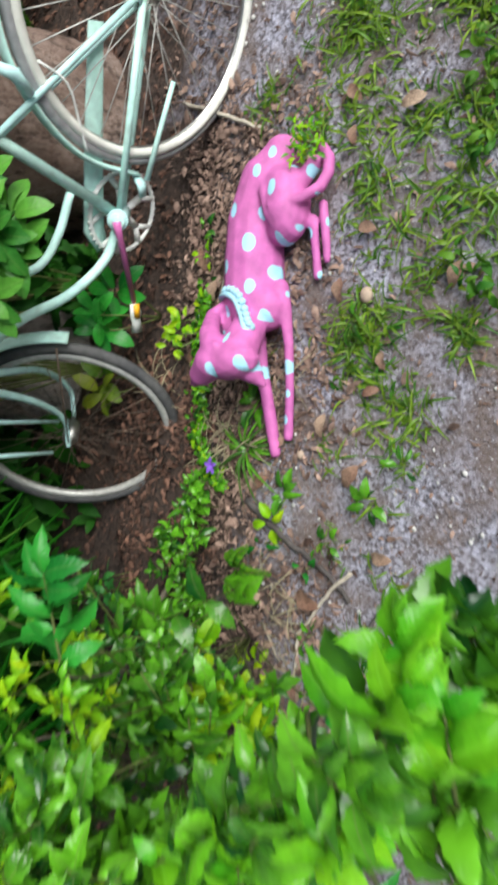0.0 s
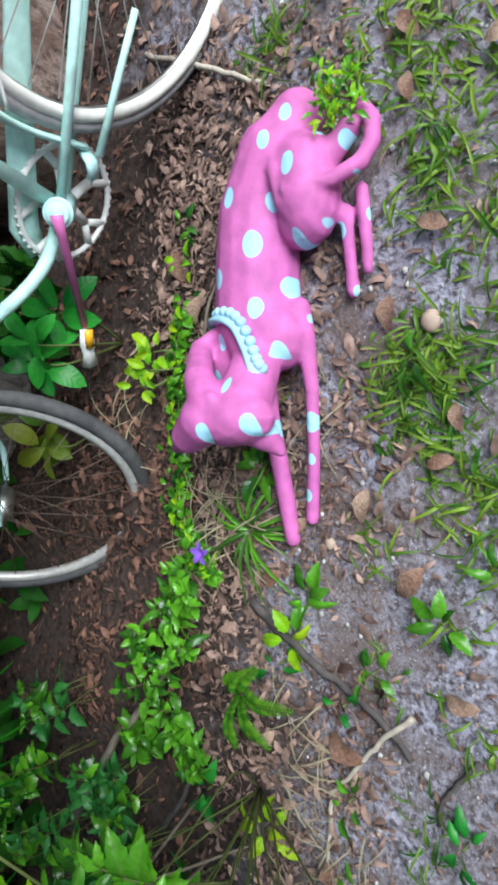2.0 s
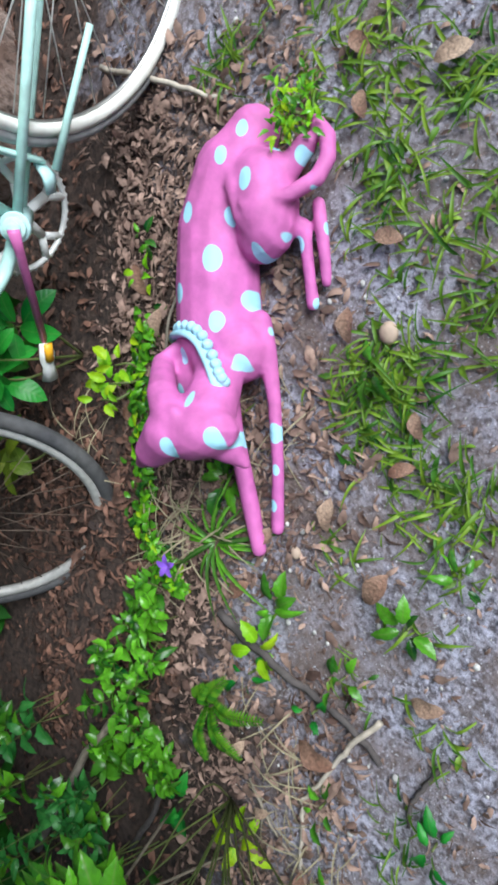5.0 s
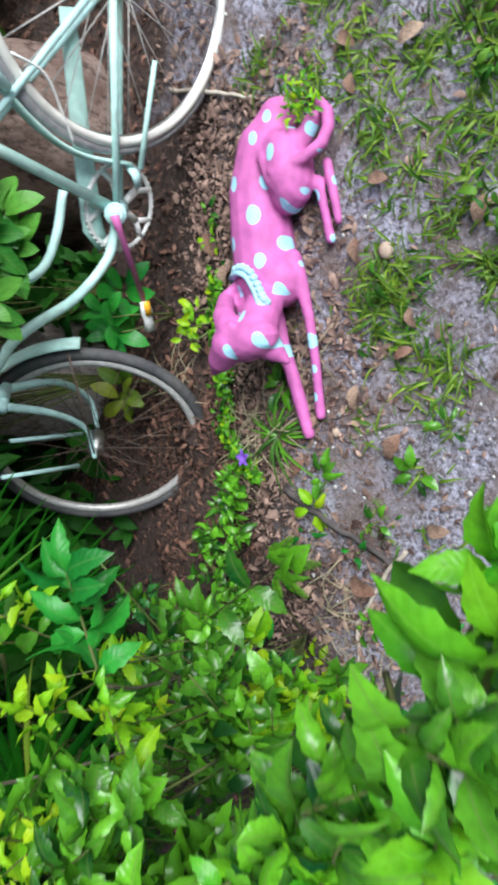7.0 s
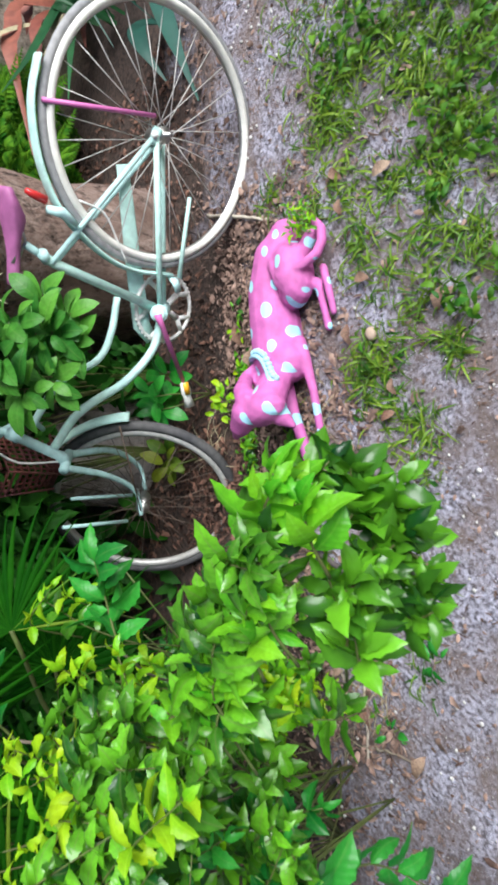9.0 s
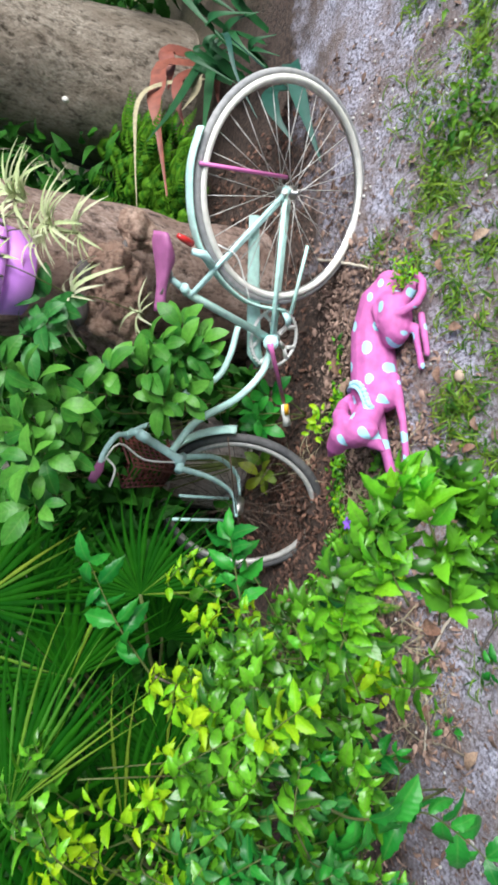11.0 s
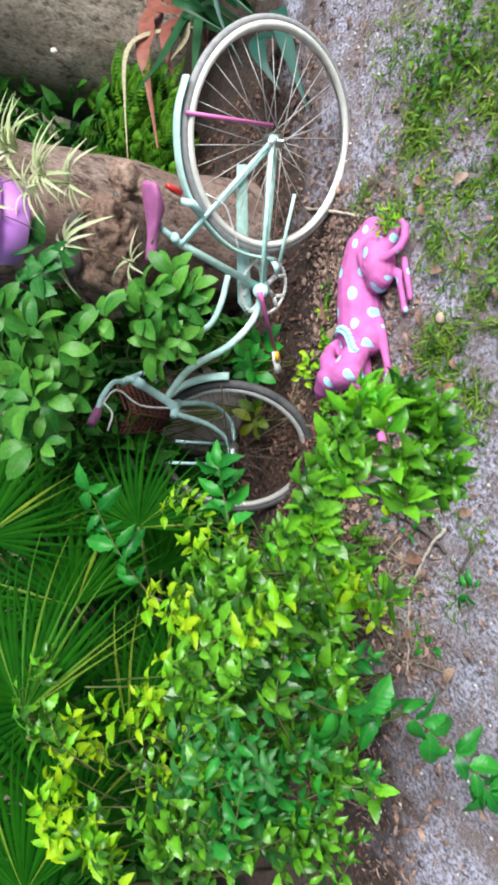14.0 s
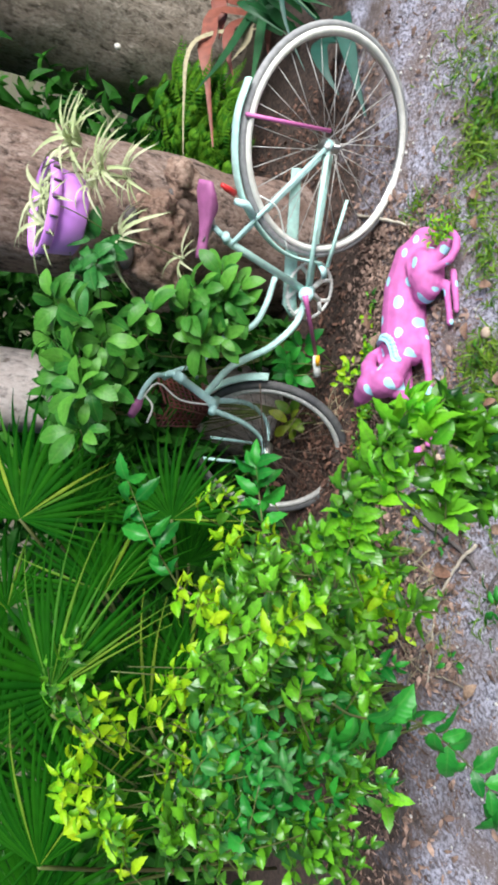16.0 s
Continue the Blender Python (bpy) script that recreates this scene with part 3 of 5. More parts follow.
part("kickstand_plate", Mesh().tube([on_bike(-0.32, -0.088, 0.0), on_bike(-0.326, -0.114, 0.03), on_bike(-0.348, -0.126, 0.03)], [0.011, 0.015, 0.011], 10, flat=0.5), MINT2, bike)
part("brake_caliper", Mesh().tube([on_bike(-0.219, 0.257, 0.03), on_bike(-0.218, 0.22, 0.035), on_bike(-0.239, 0.184, 0.03)], [0.009, 0.012, 0.008], 8), MINT2, bike)
part("brake_cable", Mesh().tube(curve([on_bike(-0.186, 0.186, 0.02), on_bike(-0.199, 0.118, 0.03), on_bike(-0.253, 0.078, 0.02), on_bike(-0.301, 0.045, 0.02)], 12), 0.0025, 6), WHITE, bike)
part("rear_reflector", Mesh().tube([on_bike(-0.193, 0.316, 0.01), on_bike(-0.198, 0.295, 0.01), on_bike(-0.203, 0.269, 0.01)], [0.006, 0.009, 0.010], 8), RED, bike, "red rear reflector")
seat = Mesh()
rows = 16
for i in range(rows + 1):
    q = i / rows
    c = on_bike(-0.198, 0.371).lerp(on_bike(-0.393, 0.334), q)
    half = 0.014 + 0.034 * max(0.0, 1 - q * 1.5) ** 0.8 * min(1.0, 0.45 + q * 4)
    deep = 0.020 + 0.022 * math.exp(-((q - 0.28) / 0.16) ** 2)
    top = 0.010 * math.cos(q * 5.5)
    for ang in np.linspace(0, 2 * math.pi, 18, endpoint=False):
        y, z = math.cos(ang), math.sin(ang)
        seat.v.append(tuple(c + PLANE * (half * y) + RISE * ((0.008 * z if z > 0 else deep * z) + top * 0.4 - 0.006 * y * y)))
seat.f = [(18 * i + k, 18 * i + (k + 1) % 18, 18 * i + 18 + (k + 1) % 18, 18 * i + 18 + k) for i in range(rows) for k in range(18)]
seat.f += [tuple(range(18))[::-1], tuple(18 * rows + k for k in range(18))]
part("saddle", seat, SADDLE, bike, "faded mauve-pink painted saddle")
for off in (0.015, -0.015):
    part("saddle_rail", Mesh().tube([on_bike(-0.255, 0.345, off), on_bike(-0.295, 0.318, off), on_bike(-0.345, 0.330, off)], 0.004, 6), STEEL, bike)

# front end, steered away from the viewer; the tyre has sunk into the litter
F_HUB = Vector((0.221, 0.567, 0.179))
F_SIDE = Vector((-0.684, -0.542, 0.489)).normalized()
STEER = Vector((-F_SIDE.y, F_SIDE.x, 0.0)).normalized()
UPW = F_SIDE.cross(STEER).normalized()
if UPW.z < 0:
    UPW = -UPW
ACROSS = Vector((0.795, 0.606, 0.0))
wheel(bike, "front_wheel", F_HUB, 0.262, 0.262, STEER, UPW, F_SIDE, 0.0135, wall=False)
AHEAD = Vector((-0.5, 0.866, 0.0))
crown = on_bike(-0.803, 0.162)
for off in (0.055, -0.055):
    part("fork_blade", Mesh().tube(curve([crown + F_SIDE * off * 0.5, Vector((0.293, 0.481, 0.327)) + F_SIDE * (off - 0.055), Vector((0.254, 0.541, 0.216)) + F_SIDE * (off - 0.055), F_HUB + F_SIDE * off], 14),
         [0.0095 - 0.0003 * i for i in range(15)], 10), MINT2, bike)
    part("front_stay", Mesh().tube([F_HUB + F_SIDE * off + Vector((-0.012, 0, 0.045)), F_HUB + F_SIDE * off + Vector((-0.013, -0.04, 0.245))], 0.005, 6), MINT2, bike)
part("fork_crown", Mesh().tube([crown - F_SIDE * 0.035, crown + F_SIDE * 0.04], 0.012, 10), MINT2, bike)


def front_arc(r, w0):
    return F_HUB - STEER * (r * math.cos(w0)) + UPW * (r * math.sin(w0))


part("front_fender", Mesh().tube([front_arc(0.291, w0) for w0 in np.linspace(1.55, 2.70, 22)], 0.021, 10, flat=0.35, side=F_SIDE), MINT, bike)
part("front_fender_stay", Mesh().tube([front_arc(0.284, 2.62) + F_SIDE * 0.03, F_HUB + F_SIDE * 0.05], 0.0024, 6), RUSTY, bike, "thin rusty wire stay")
stem_top = Vector((0.406, 0.451, 0.597))
part("stem", Mesh().tube([on_bike(-0.742, 0.279), Vector((0.4, 0.431, 0.593)), stem_top, stem_top + Vector((-0.012, 0.02, 0.012))], [0.009, 0.009, 0.011, 0.010], 10), MINT2, bike)
bar_c = stem_top + Vector((-0.004, 0.012, 0.012))
grip_l = Vector((0.288, 0.385, 0.717))
part("handlebar", Mesh().tube(curve([grip_l, Vector((0.334, 0.394, 0.699)), Vector((0.387, 0.432, 0.651)), bar_c, Vector((0.449, 0.52, 0.508)), Vector((0.437, 0.579, 0.447))], 24), 0.0072, 10), MINT2, bike)
part("grip", Mesh().tube([grip_l + Vector((0.02, 0.01, -0.01)), grip_l, grip_l + Vector((-0.032, -0.015, 0.022))], [0.010, 0.013, 0.011], 10), SADDLE, bike, "mauve-pink handlebar grip")
part("brake_lever", Mesh().tube(curve([grip_l + Vector((0.03, 0.0, -0.02)), grip_l + Vector((0.0, -0.01, -0.04)), grip_l + Vector((-0.045, 0.0, -0.03))], 6), 0.003, 6), WHITE, bike)
part("front_cable", Mesh().tube(curve([grip_l, Vector((0.361, 0.403, 0.655)), Vector((0.326, 0.423, 0.573)), crown], 12), 0.0028, 6), WHITE, bike)
basket = part("basket", Mesh().tube([stem_top + AHEAD * 0.07 + ACROSS * q for q in np.linspace(-0.065, 0.065, 6)], 0.004, 6), WICKER, bike, "rusty red-brown wire basket")
for k in range(9):
    h = 0.0 - 0.017 * k
    q = 1 - 0.03 * k
    c0 = stem_top + AHEAD * 0.13 + Vector((0, 0, -0.02 + h))
    loop = [c0 + ACROSS * (0.065 * q * sx) + AHEAD * (0.05 * q * sy) for sx, sy in ((-1, -1), (1, -1), (1, 1), (-1, 1))]
    part("wire", Mesh().tube(loop, 0.003, 5, closed=True), WICKER, basket)
for sx in np.linspace(-1, 1, 9):
    for sy in (-1, 1):
        c0 = stem_top + AHEAD * (0.13 + 0.05 * sy) + ACROSS * (0.065 * sx)
        part("wire", Mesh().tube([c0 + Vector((0, 0, -0.02)), c0 + Vector((0, 0, -0.155)) - AHEAD * (0.02 * sy)], 0.003, 5), WICKER, basket)
part("floor", Mesh().tube([stem_top + AHEAD * 0.07 + Vector((0, 0, -0.152)), stem_top + AHEAD * 0.19 + Vector((0, 0, -0.152))], 0.055, 4, flat=0.04, side=ACROSS), WICKER, basket)

# ---- dog statue, lying on its side ----
dog = Mesh()


def limb(pts, radii, flat=1.0):
    line = [Vector(p) for p in pts]
    dog.tube(line, list(radii), 14)
    for p, r in zip(line, radii):
        dog.ball(p, r)


limb([(0.789, -0.016, 0.045), (0.739, 0.019, 0.05), (0.664, 0.054, 0.05), (0.584, 0.058, 0.05), (0.509, 0.058, 0.05)], (0.038, 0.058, 0.060, 0.064, 0.066))
limb([(0.509, 0.058, 0.05), (0.4828, 0.0225, 0.0589)], (0.060, 0.052))
limb([(0.504, 0.069, 0.05), (0.4467, 0.0318, 0.0917), (0.3875, 0.0191, 0.1407)], (0.050, 0.036, 0.040))
dog.ball((0.3681, 0.0319, 0.1568), (0.040, 0.074, 0.044))
limb([(0.3663, 0.0084, 0.1444), (0.3445, -0.0056, 0.1299), (0.3205, -0.0229, 0.1147)], (0.036, 0.023, 0.008))
limb([(0.3664, 0.0609, 0.1735), (0.3446, 0.0987, 0.1651), (0.3261, 0.134, 0.155)], (0.036, 0.026, 0.009))
limb([(0.3825, 0.0498, 0.1768), (0.4236, 0.0788, 0.1626), (0.4702, 0.1278, 0.1047), (0.4912, 0.1114, 0.0893)], (0.028, 0.022, 0.017, 0.012))
limb([(0.3452, 0.0217, 0.1762), (0.3698, 0.0258, 0.1883), (0.3957, 0.0343, 0.1901)], (0.008, 0.012, 0.010))
dog.ball((0.68, -0.042, 0.06), (0.080, 0.044, 0.050))
limb([(0.742, -0.008, 0.086), (0.704, -0.01, 0.094), (0.659, -0.02, 0.092), (0.626, -0.036, 0.082)], (0.010, 0.013, 0.013, 0.012))
limb([(0.714, -0.031, 0.058), (0.634, -0.028, 0.055)], (0.046, 0.036))
limb([(0.704, -0.061, 0.06), (0.746, -0.1, 0.05)], (0.020, 0.016))
limb([(0.774, -0.116, 0.045), (0.749, -0.134, 0.05), (0.719, -0.136, 0.055), (0.694, -0.123, 0.062), (0.676, -0.088, 0.078), (0.67, -0.031, 0.106)], (0.011, 0.012, 0.012, 0.012, 0.011, 0.006))
limb([(0.649, -0.081, 0.03), (0.574, -0.082, 0.02), (0.539, -0.083, 0.016)], (0.010, 0.009, 0.010))
limb([(0.672, -0.106, 0.03), (0.604, -0.109, 0.025), (0.566, -0.108, 0.02)], (0.010, 0.009, 0.008))
dog.ball((0.442, 0.072, 0.070), (0.036, 0.036, 0.026))
dog.ball((0.450, 0.098, 0.074), (0.040, 0.034, 0.024))
limb([(0.434, 0.064, 0.04), (0.364, 0.054, 0.035), (0.313, 0.045, 0.03), (0.244, 0.036, 0.023), (0.18, 0.03, 0.016)], (0.022, 0.0155, 0.014, 0.014, 0.012))
limb([(0.519, -0.011, 0.05), (0.479, -0.021, 0.045), (0.404, -0.022, 0.034), (0.313, -0.018, 0.026), (0.214, -0.006, 0.016)], (0.020, 0.014, 0.0105, 0.0095, 0.0105))

DOG = material("pink_statue_paint", (0.58, 0.155, 0.41), 0.62, vary=0.20, scale=38, bump=0.4, colour2=(0.46, 0.11, 0.36), spec=0.3)
dn, dl = DOG.node_tree.nodes, DOG.node_tree.links
SPOTS = [(0.609, 0.027, 20), (0.703, -0.037, 17), (0.745, 0.003, 14), (0.551, -0.011, 18), (0.52, 0.023, 16), (0.569, 0.087, 16), (0.68, 0.064, 16), (0.664, 0.001, 14),
         (0.607, -0.037, 15), (0.621, -0.076, 12), (0.781, -0.021, 13), (0.756, -0.065, 14), (0.728, -0.102, 14), (0.673, -0.121, 10), (0.637, -0.122, 13), (0.536, -0.094, 12),
         (0.46, -0.008, 13), (0.479, 0.092, 13), (0.449, 0.124, 12), (0.430, 0.105, 10), (0.412, 0.023, 11), (0.349, 0.041, 15), (0.359, -0.022, 16), (0.506, -0.037, 11), (0.305, -0.018, 9), (0.251, -0.008, 10), (0.359, -0.022, 8)]
dtc = dn.new("ShaderNodeTexCoord")
flat2d = dn.new("ShaderNodeVectorMath")
flat2d.operation = "MULTIPLY"
flat2d.inputs[1].default_value = (1, 1.55, 0)
dl.new(dtc.outputs["Object"], flat2d.inputs[0])
mask = None
for x, y, r in SPOTS:
    far = dn.new("ShaderNodeVectorMath")
    far.operation = "DISTANCE"
    far.inputs[1].default_value = (x, y * 1.55, 0)
    dl.new(flat2d.outputs[0], far.inputs[0])
    inside = dn.new("ShaderNodeMapRange")
    inside.inputs[1].default_value, inside.inputs[2].default_value = r / 1050 + 0.0008, r / 1050 - 0.0008
    dl.new(far.outputs["Value"], inside.inputs[0])
    if mask is None:
        mask = inside.outputs[0]
    else:
        both = dn.new("ShaderNodeMath")
        both.operation = "MAXIMUM"
        dl.new(mask, both.inputs[0])
        dl.new(inside.outputs[0], both.inputs[1])
        mask = both.outputs[0]
spotted = dn.new("ShaderNodeMix")
spotted.data_type = "RGBA"
base_in = dn["Principled BSDF"].inputs["Base Color"]
dl.new(base_in.links[0].from_socket, spotted.inputs[6])
spotted.inputs[7].default_value = (0.38, 0.67, 0.82, 1)
dl.new(mask, spotted.inputs[0])
dl.new(spotted.outputs[2], base_in)
statue = new("dog_statue", to_data("dog_statue", dog, DOG))
tagged(statue, "pink dog statue with pale blue polka dots lying on the soil", "statue")
rem = statue.modifiers.new("skin", "REMESH")
rem.mode, rem.voxel_size, rem.use_smooth_shade = "VOXEL", 0.004, True
smo = statue.modifiers.new("smooth", "SMOOTH")
smo.factor, smo.iterations = 0.5, 5
band = curve([(0.509, 0.132, 0.065), (0.512, 0.099, 0.098), (0.507, 0.066, 0.112), (0.4914, 0.0451, 0.1136), (0.4589, 0.0177, 0.1263), (0.433, 0.0007, 0.1354), (0.4204, -0.0016, 0.1255)], 26)
collar = Mesh().tube(band, 0.013, 10, flat=0.5)
for k in range(1, 26, 2):
    collar.ball(band[k] + Vector((0.010, -0.004, 0.002)), 0.0085, 10, 6)
BLUE = material("pale_blue_cloth", (0.40, 0.66, 0.76), 0.6, vary=0.12, scale=60, colour2=(0.30, 0.55, 0.75))
solid("collar", collar, BLUE, "pale blue scalloped collar round the statue's neck", "collar")

# ---- trunks ----
def trunk(name, pts, radii, mat, label, knots=(), seg=48, rows=60, rough=0.03):
    """A standing trunk with an uneven, ridged skin, knots and a flared foot."""
    line = curve(pts, rows)
    m = Mesh()
    for i, p in enumerate(line):
        s = i / rows * (len(radii) - 1)
        k = min(int(s), len(radii) - 2)
        r = radii[k] + (radii[k + 1] - radii[k]) * (s - k)
        for j in range(seg):
            w = 2 * math.pi * j / seg
            d = Vector((math.cos(w), math.sin(w), 0))
            q = p + d * r
            q += d * (rough * noise.fractal((q.x * 5, q.y * 5, q.z * 2.2), 1.0, 2.0, 4) + 0.25 * rough * noise.noise((q.x * 26, q.y * 26, q.z * 9)))
            for c, size, depth in knots:
                e = (q - Vector(c)).length / size
                q += d * (depth * math.exp(-e * e * 2))
            m.v.append(tuple(q))
    m.f = [(i * seg + j, i * seg + (j + 1) % seg, (i + 1) * seg + (j + 1) % seg, (i + 1) * seg + j) for i in range(rows) for j in range(seg)]
    m.f.append(tuple(rows * seg + j for j in range(seg)))
    ob = thing(name, (*pts[0][:2], 0), label, "tree")
    part("trunk", m, mat, ob)
    return ob


trunk("tree", [(1.10, 0.86, -0.15), (1.01, 0.74, 0.312), (0.94, 0.635, 0.661), (0.895, 0.615, 1.061), (0.84, 0.66, 1.962), (0.80, 0.73, 3.063)], (0.27, 0.215, 0.205, 0.205, 0.20, 0.185), BARK,
      "brown tree trunk with a knobbly burl and a small hollow",
      knots=(((0.836, 0.383, 0.559), 0.11, 0.06), ((0.784, 0.433, 0.415), 0.12, 0.05), ((0.93, 0.372, 0.664), 0.05, -0.05), ((0.956, 0.35, 0.535), 0.06, 0.035), ((0.748, 0.416, 0.714), 0.06, 0.03)))
oak = bpy.data.objects["tree"]
for name, c, r in (("burl", (0.838, 0.369, 0.707), (0.070, 0.070, 0.050)), ("burl", (0.791, 0.38, 0.702), (0.075, 0.080, 0.052)), ("burl", (0.742, 0.396, 0.689), (0.085, 0.085, 0.062)), ("burl", (0.698, 0.426, 0.667), (0.085, 0.09, 0.085)),
                   ("burl", (0.665, 0.457, 0.65), (0.07, 0.08, 0.07)), ("burl", (0.794, 0.384, 0.642), (0.07, 0.06, 0.035)), ("burl", (0.945, 0.351, 0.615), (0.05, 0.03, 0.06))):
    lump = Mesh().ball(c, r, 48, 32)
    out = []
    for p in lump.v:
        q = Vector(p)
        d = (q - Vector(c)).normalized()
        out.append(tuple(q + d * (0.030 * noise.fractal(q * 16, 0.9, 2.1, 5) + 0.007 * noise.noise(q * 60))))
    lump.v = out
    part(name, lump, BURL, oak, "knobbly reddish-brown burl")
# no real recesses: dark balls imitate the shade inside bark hollows
for c, r in (((0.80, 0.352, 0.78), (0.030, 0.016, 0.020)), ((0.705, 0.385, 0.775), (0.045, 0.03, 0.020)), ((0.89, 0.365, 0.66), (0.035, 0.012, 0.010))):
    part("hollow", Mesh().ball(c, r, 16, 10), DARKWOOD_AND_SHADE, oak, "dark lump that paints the shade of a hollow in the bark")
trunk("tree", [(2.40, 1.56, -0.15), (2.322, 1.544, 0.522), (2.252, 1.552, 1.32), (2.162, 1.569, 3.117)], (0.42, 0.34, 0.31, 0.28), BARK_GREY, "grey-brown tree trunk standing behind ferns", rough=0.02,
      knots=(((2.092, 1.368, 0.462), 0.08, 0.03),))
trunk("tree", [(0.453, 0.997, -0.15), (0.418, 0.981, 0.532), (0.393, 0.965, 1.032), (0.333, 0.98, 2.631)], (0.21, 0.155, 0.14, 0.13), BARK_PALE, "pale grey tree trunk among palm fronds", rough=0.03,
      knots=(((0.414, 0.784, 0.934), 0.07, 0.03),))


pale_tree = bpy.data.objects["tree.002"]
for c, r in (((0.40, 0.845, 0.86), (0.05, 0.035, 0.06)), ((0.33, 0.90, 0.72), (0.04, 0.04, 0.05))):
    lump = Mesh().ball(c, r, 28, 18)
    lump.v = [tuple(Vector(q) + (Vector(q) - Vector(c)).normalized() * 0.014 * noise.fractal(Vector(q) * 18, 1.0, 2.0, 4)) for q in lump.v]
    part("knot", lump, BARK_PALE, pale_tree, "rounded knot in the pale bark")
grey_tree = bpy.data.objects["tree.001"]
part("scar", Mesh().ball((2.026, 1.302, 0.555), (0.014, 0.012, 0.015), 12, 8), PALE_SCAR, grey_tree, "small pale scar in the bark")


# ---- plants ----
def leafy(name, label, base, shoots, mat, shape="ovate", category="shrub", size=0.05, pairs=6, stems=(), bend=0.15, limit=300, mass=None, start=0.3, group="", second=None, share=0.0):
    """A plant of bent shoots with opposite leaves; leaves past the limit join one mass."""
    ob = thing(name, base, label, category, group)
    for a, b, r in stems:
        part("branch", Mesh().tube(curve([a, Vector(a).lerp(Vector(b), 0.5) + jitter(0.02), b], 8), [0.6 * r * (1 - 0.06 * i) for i in range(9)], 6), TWIG if r > 0.004 else STEM, ob)
    extra, count = Mesh(), 0
    for root, tip in shoots:
        young = second is not None and RNG.random() < share
        line, leaves = shoot(root, tip, pairs, size, bend, start)
        part("stem", Mesh().tube(line, [0.0016 - 0.00009 * i for i in range(11)], 5), STEM, ob)
        for p, way, up, scale in leaves:
            m = turn_to(p, way, up, scale)
            if count < limit:
                leaf_object(shape, second if young else mat, m, ob)
            else:
                extra.add(*leaf_points(shape, m))
            count += 1
    if extra.v:
        part("foliage", extra, mass or HEDGE_S, ob, kind="stuff")
    return ob


def around(c, n, spread, down=(0.0, 0.0, -0.2), wide=0.05):
    """n shoots that end round a place."""
    out = []
    for _ in range(n):
        tip = Vector(c) + Vector((rand(-1, 1) * spread, rand(-1, 1) * spread, rand(-1, 1) * spread * 0.7))
        out.append((tip + Vector(down) + jitter(wide), tip))
    return out


hedge_base = Vector((-0.52, 0.26, 0.0))
arch = [(-0.025, -0.559, 0.78), (0.018, -0.61, 0.783), (0.064, -0.661, 0.792), (0.096, -0.686, 0.817), (0.134, -0.712, 0.791), (0.135, -0.733, 0.725), (0.114, -0.748, 0.689), (0.05, -0.726, 0.678), (0.057, -0.711, 0.743)]
body_at = [(-0.051, -0.409, 0.737), (-0.106, -0.508, 0.731), (-0.158, -0.357, 0.747), (-0.195, -0.456, 0.77), (-0.16, -0.467, 0.732), (-0.255, -0.385, 0.778), (-0.288, -0.444, 0.776),
           (-0.391, -0.452, 0.768), (-0.365, -0.402, 0.791), (-0.48, -0.3, 0.8), (-0.37, -0.343, 0.705), (-0.441, -0.341, 0.722), (-0.492, -0.36, 0.769),
           (-0.53, -0.361, 0.537), (-0.219, -0.305, 0.779), (-0.329, -0.383, 0.769), (-0.112, -0.338, 0.742), (-0.465, -0.28, 0.801), (-0.322, -0.283, 0.778), (-0.521, -0.249, 0.855), (-0.495, -0.199, 0.929),
           (-0.127, -0.428, 0.659), (-0.173, -0.427, 0.643), (-0.214, -0.426, 0.656), (-0.263, -0.426, 0.647),
           (-0.413, -0.403, 0.624), (-0.43, -0.402, 0.703), (-0.486, -0.402, 0.588), (-0.501, -0.401, 0.671), (-0.535, -0.401, 0.541), (-0.431, -0.401, 0.783), (-0.491, -0.4, 0.755), (-0.547, -0.4, 0.607)]
shoots = []
side_at = [c for c in body_at if c[1] < -0.385 and c[0] < -0.25]
for c in body_at:
    if c in side_at:
        continue
    deep = c[2] < 0.70 or c[1] < -0.45
    shoots += around(Vector(c) + Vector((-0.01, 0.03, 0.03)), 2 if c[1] > -0.31 else 4, 0.040, (-0.07, 0.15, -0.03) if deep else (-0.06, 0.12, -0.11), 0.05)
near_stems = [(hedge_base + jitter(0.06) * Vector((1, 1, 0)), Vector(c) + Vector((-0.06, 0.16, -0.10)), 0.004) for c in body_at[::4]]
leafy("hedge_shrub", "leafy bright-green hedge shrub with glossy ovate leaves", hedge_base, shoots, HEDGE, size=0.042, pairs=6, stems=near_stems[::2], second=LIME, share=0.25, limit=330)
shoots = []
for c in side_at:
    shoots += around(Vector(c) + Vector((-0.01, 0.03, 0.03)), 4, 0.042, (-0.07, 0.15, -0.03), 0.05)
leafy("hedge_shrub", "hedge shrub with cool green veined leaves and bare twigs inside", (-0.50, 0.12, 0.0), shoots, DEEP, size=0.042, pairs=5, second=COOL, share=0.5,
      stems=[((-0.50, 0.12, 0.0), Vector(c) + Vector((-0.06, 0.16, -0.06)), 0.004) for c in side_at[::5]])
flank_at = [(-0.228, -0.367, 0.554), (-0.299, -0.366, 0.536), (-0.381, -0.364, 0.512), (-0.46, -0.363, 0.501), (-0.432, -0.363, 0.546), (-0.272, -0.366, 0.593), (-0.352, -0.365, 0.57)]
shoots = []
for c in flank_at:
    shoots += around(c, 4, 0.045, (-0.06, 0.13, -0.03), 0.04)
leafy("hedge_shrub", "outer hedge shoots with mixed fresh and cool green leaves", (-0.45, 0.10, 0.0), shoots, HEDGE, size=0.045, pairs=5, second=COOL, share=0.35,
      stems=[((-0.45, 0.10, 0.0), Vector(c) + Vector((-0.05, 0.14, -0.04)), 0.004) for c in flank_at[::3]])
shoots = []
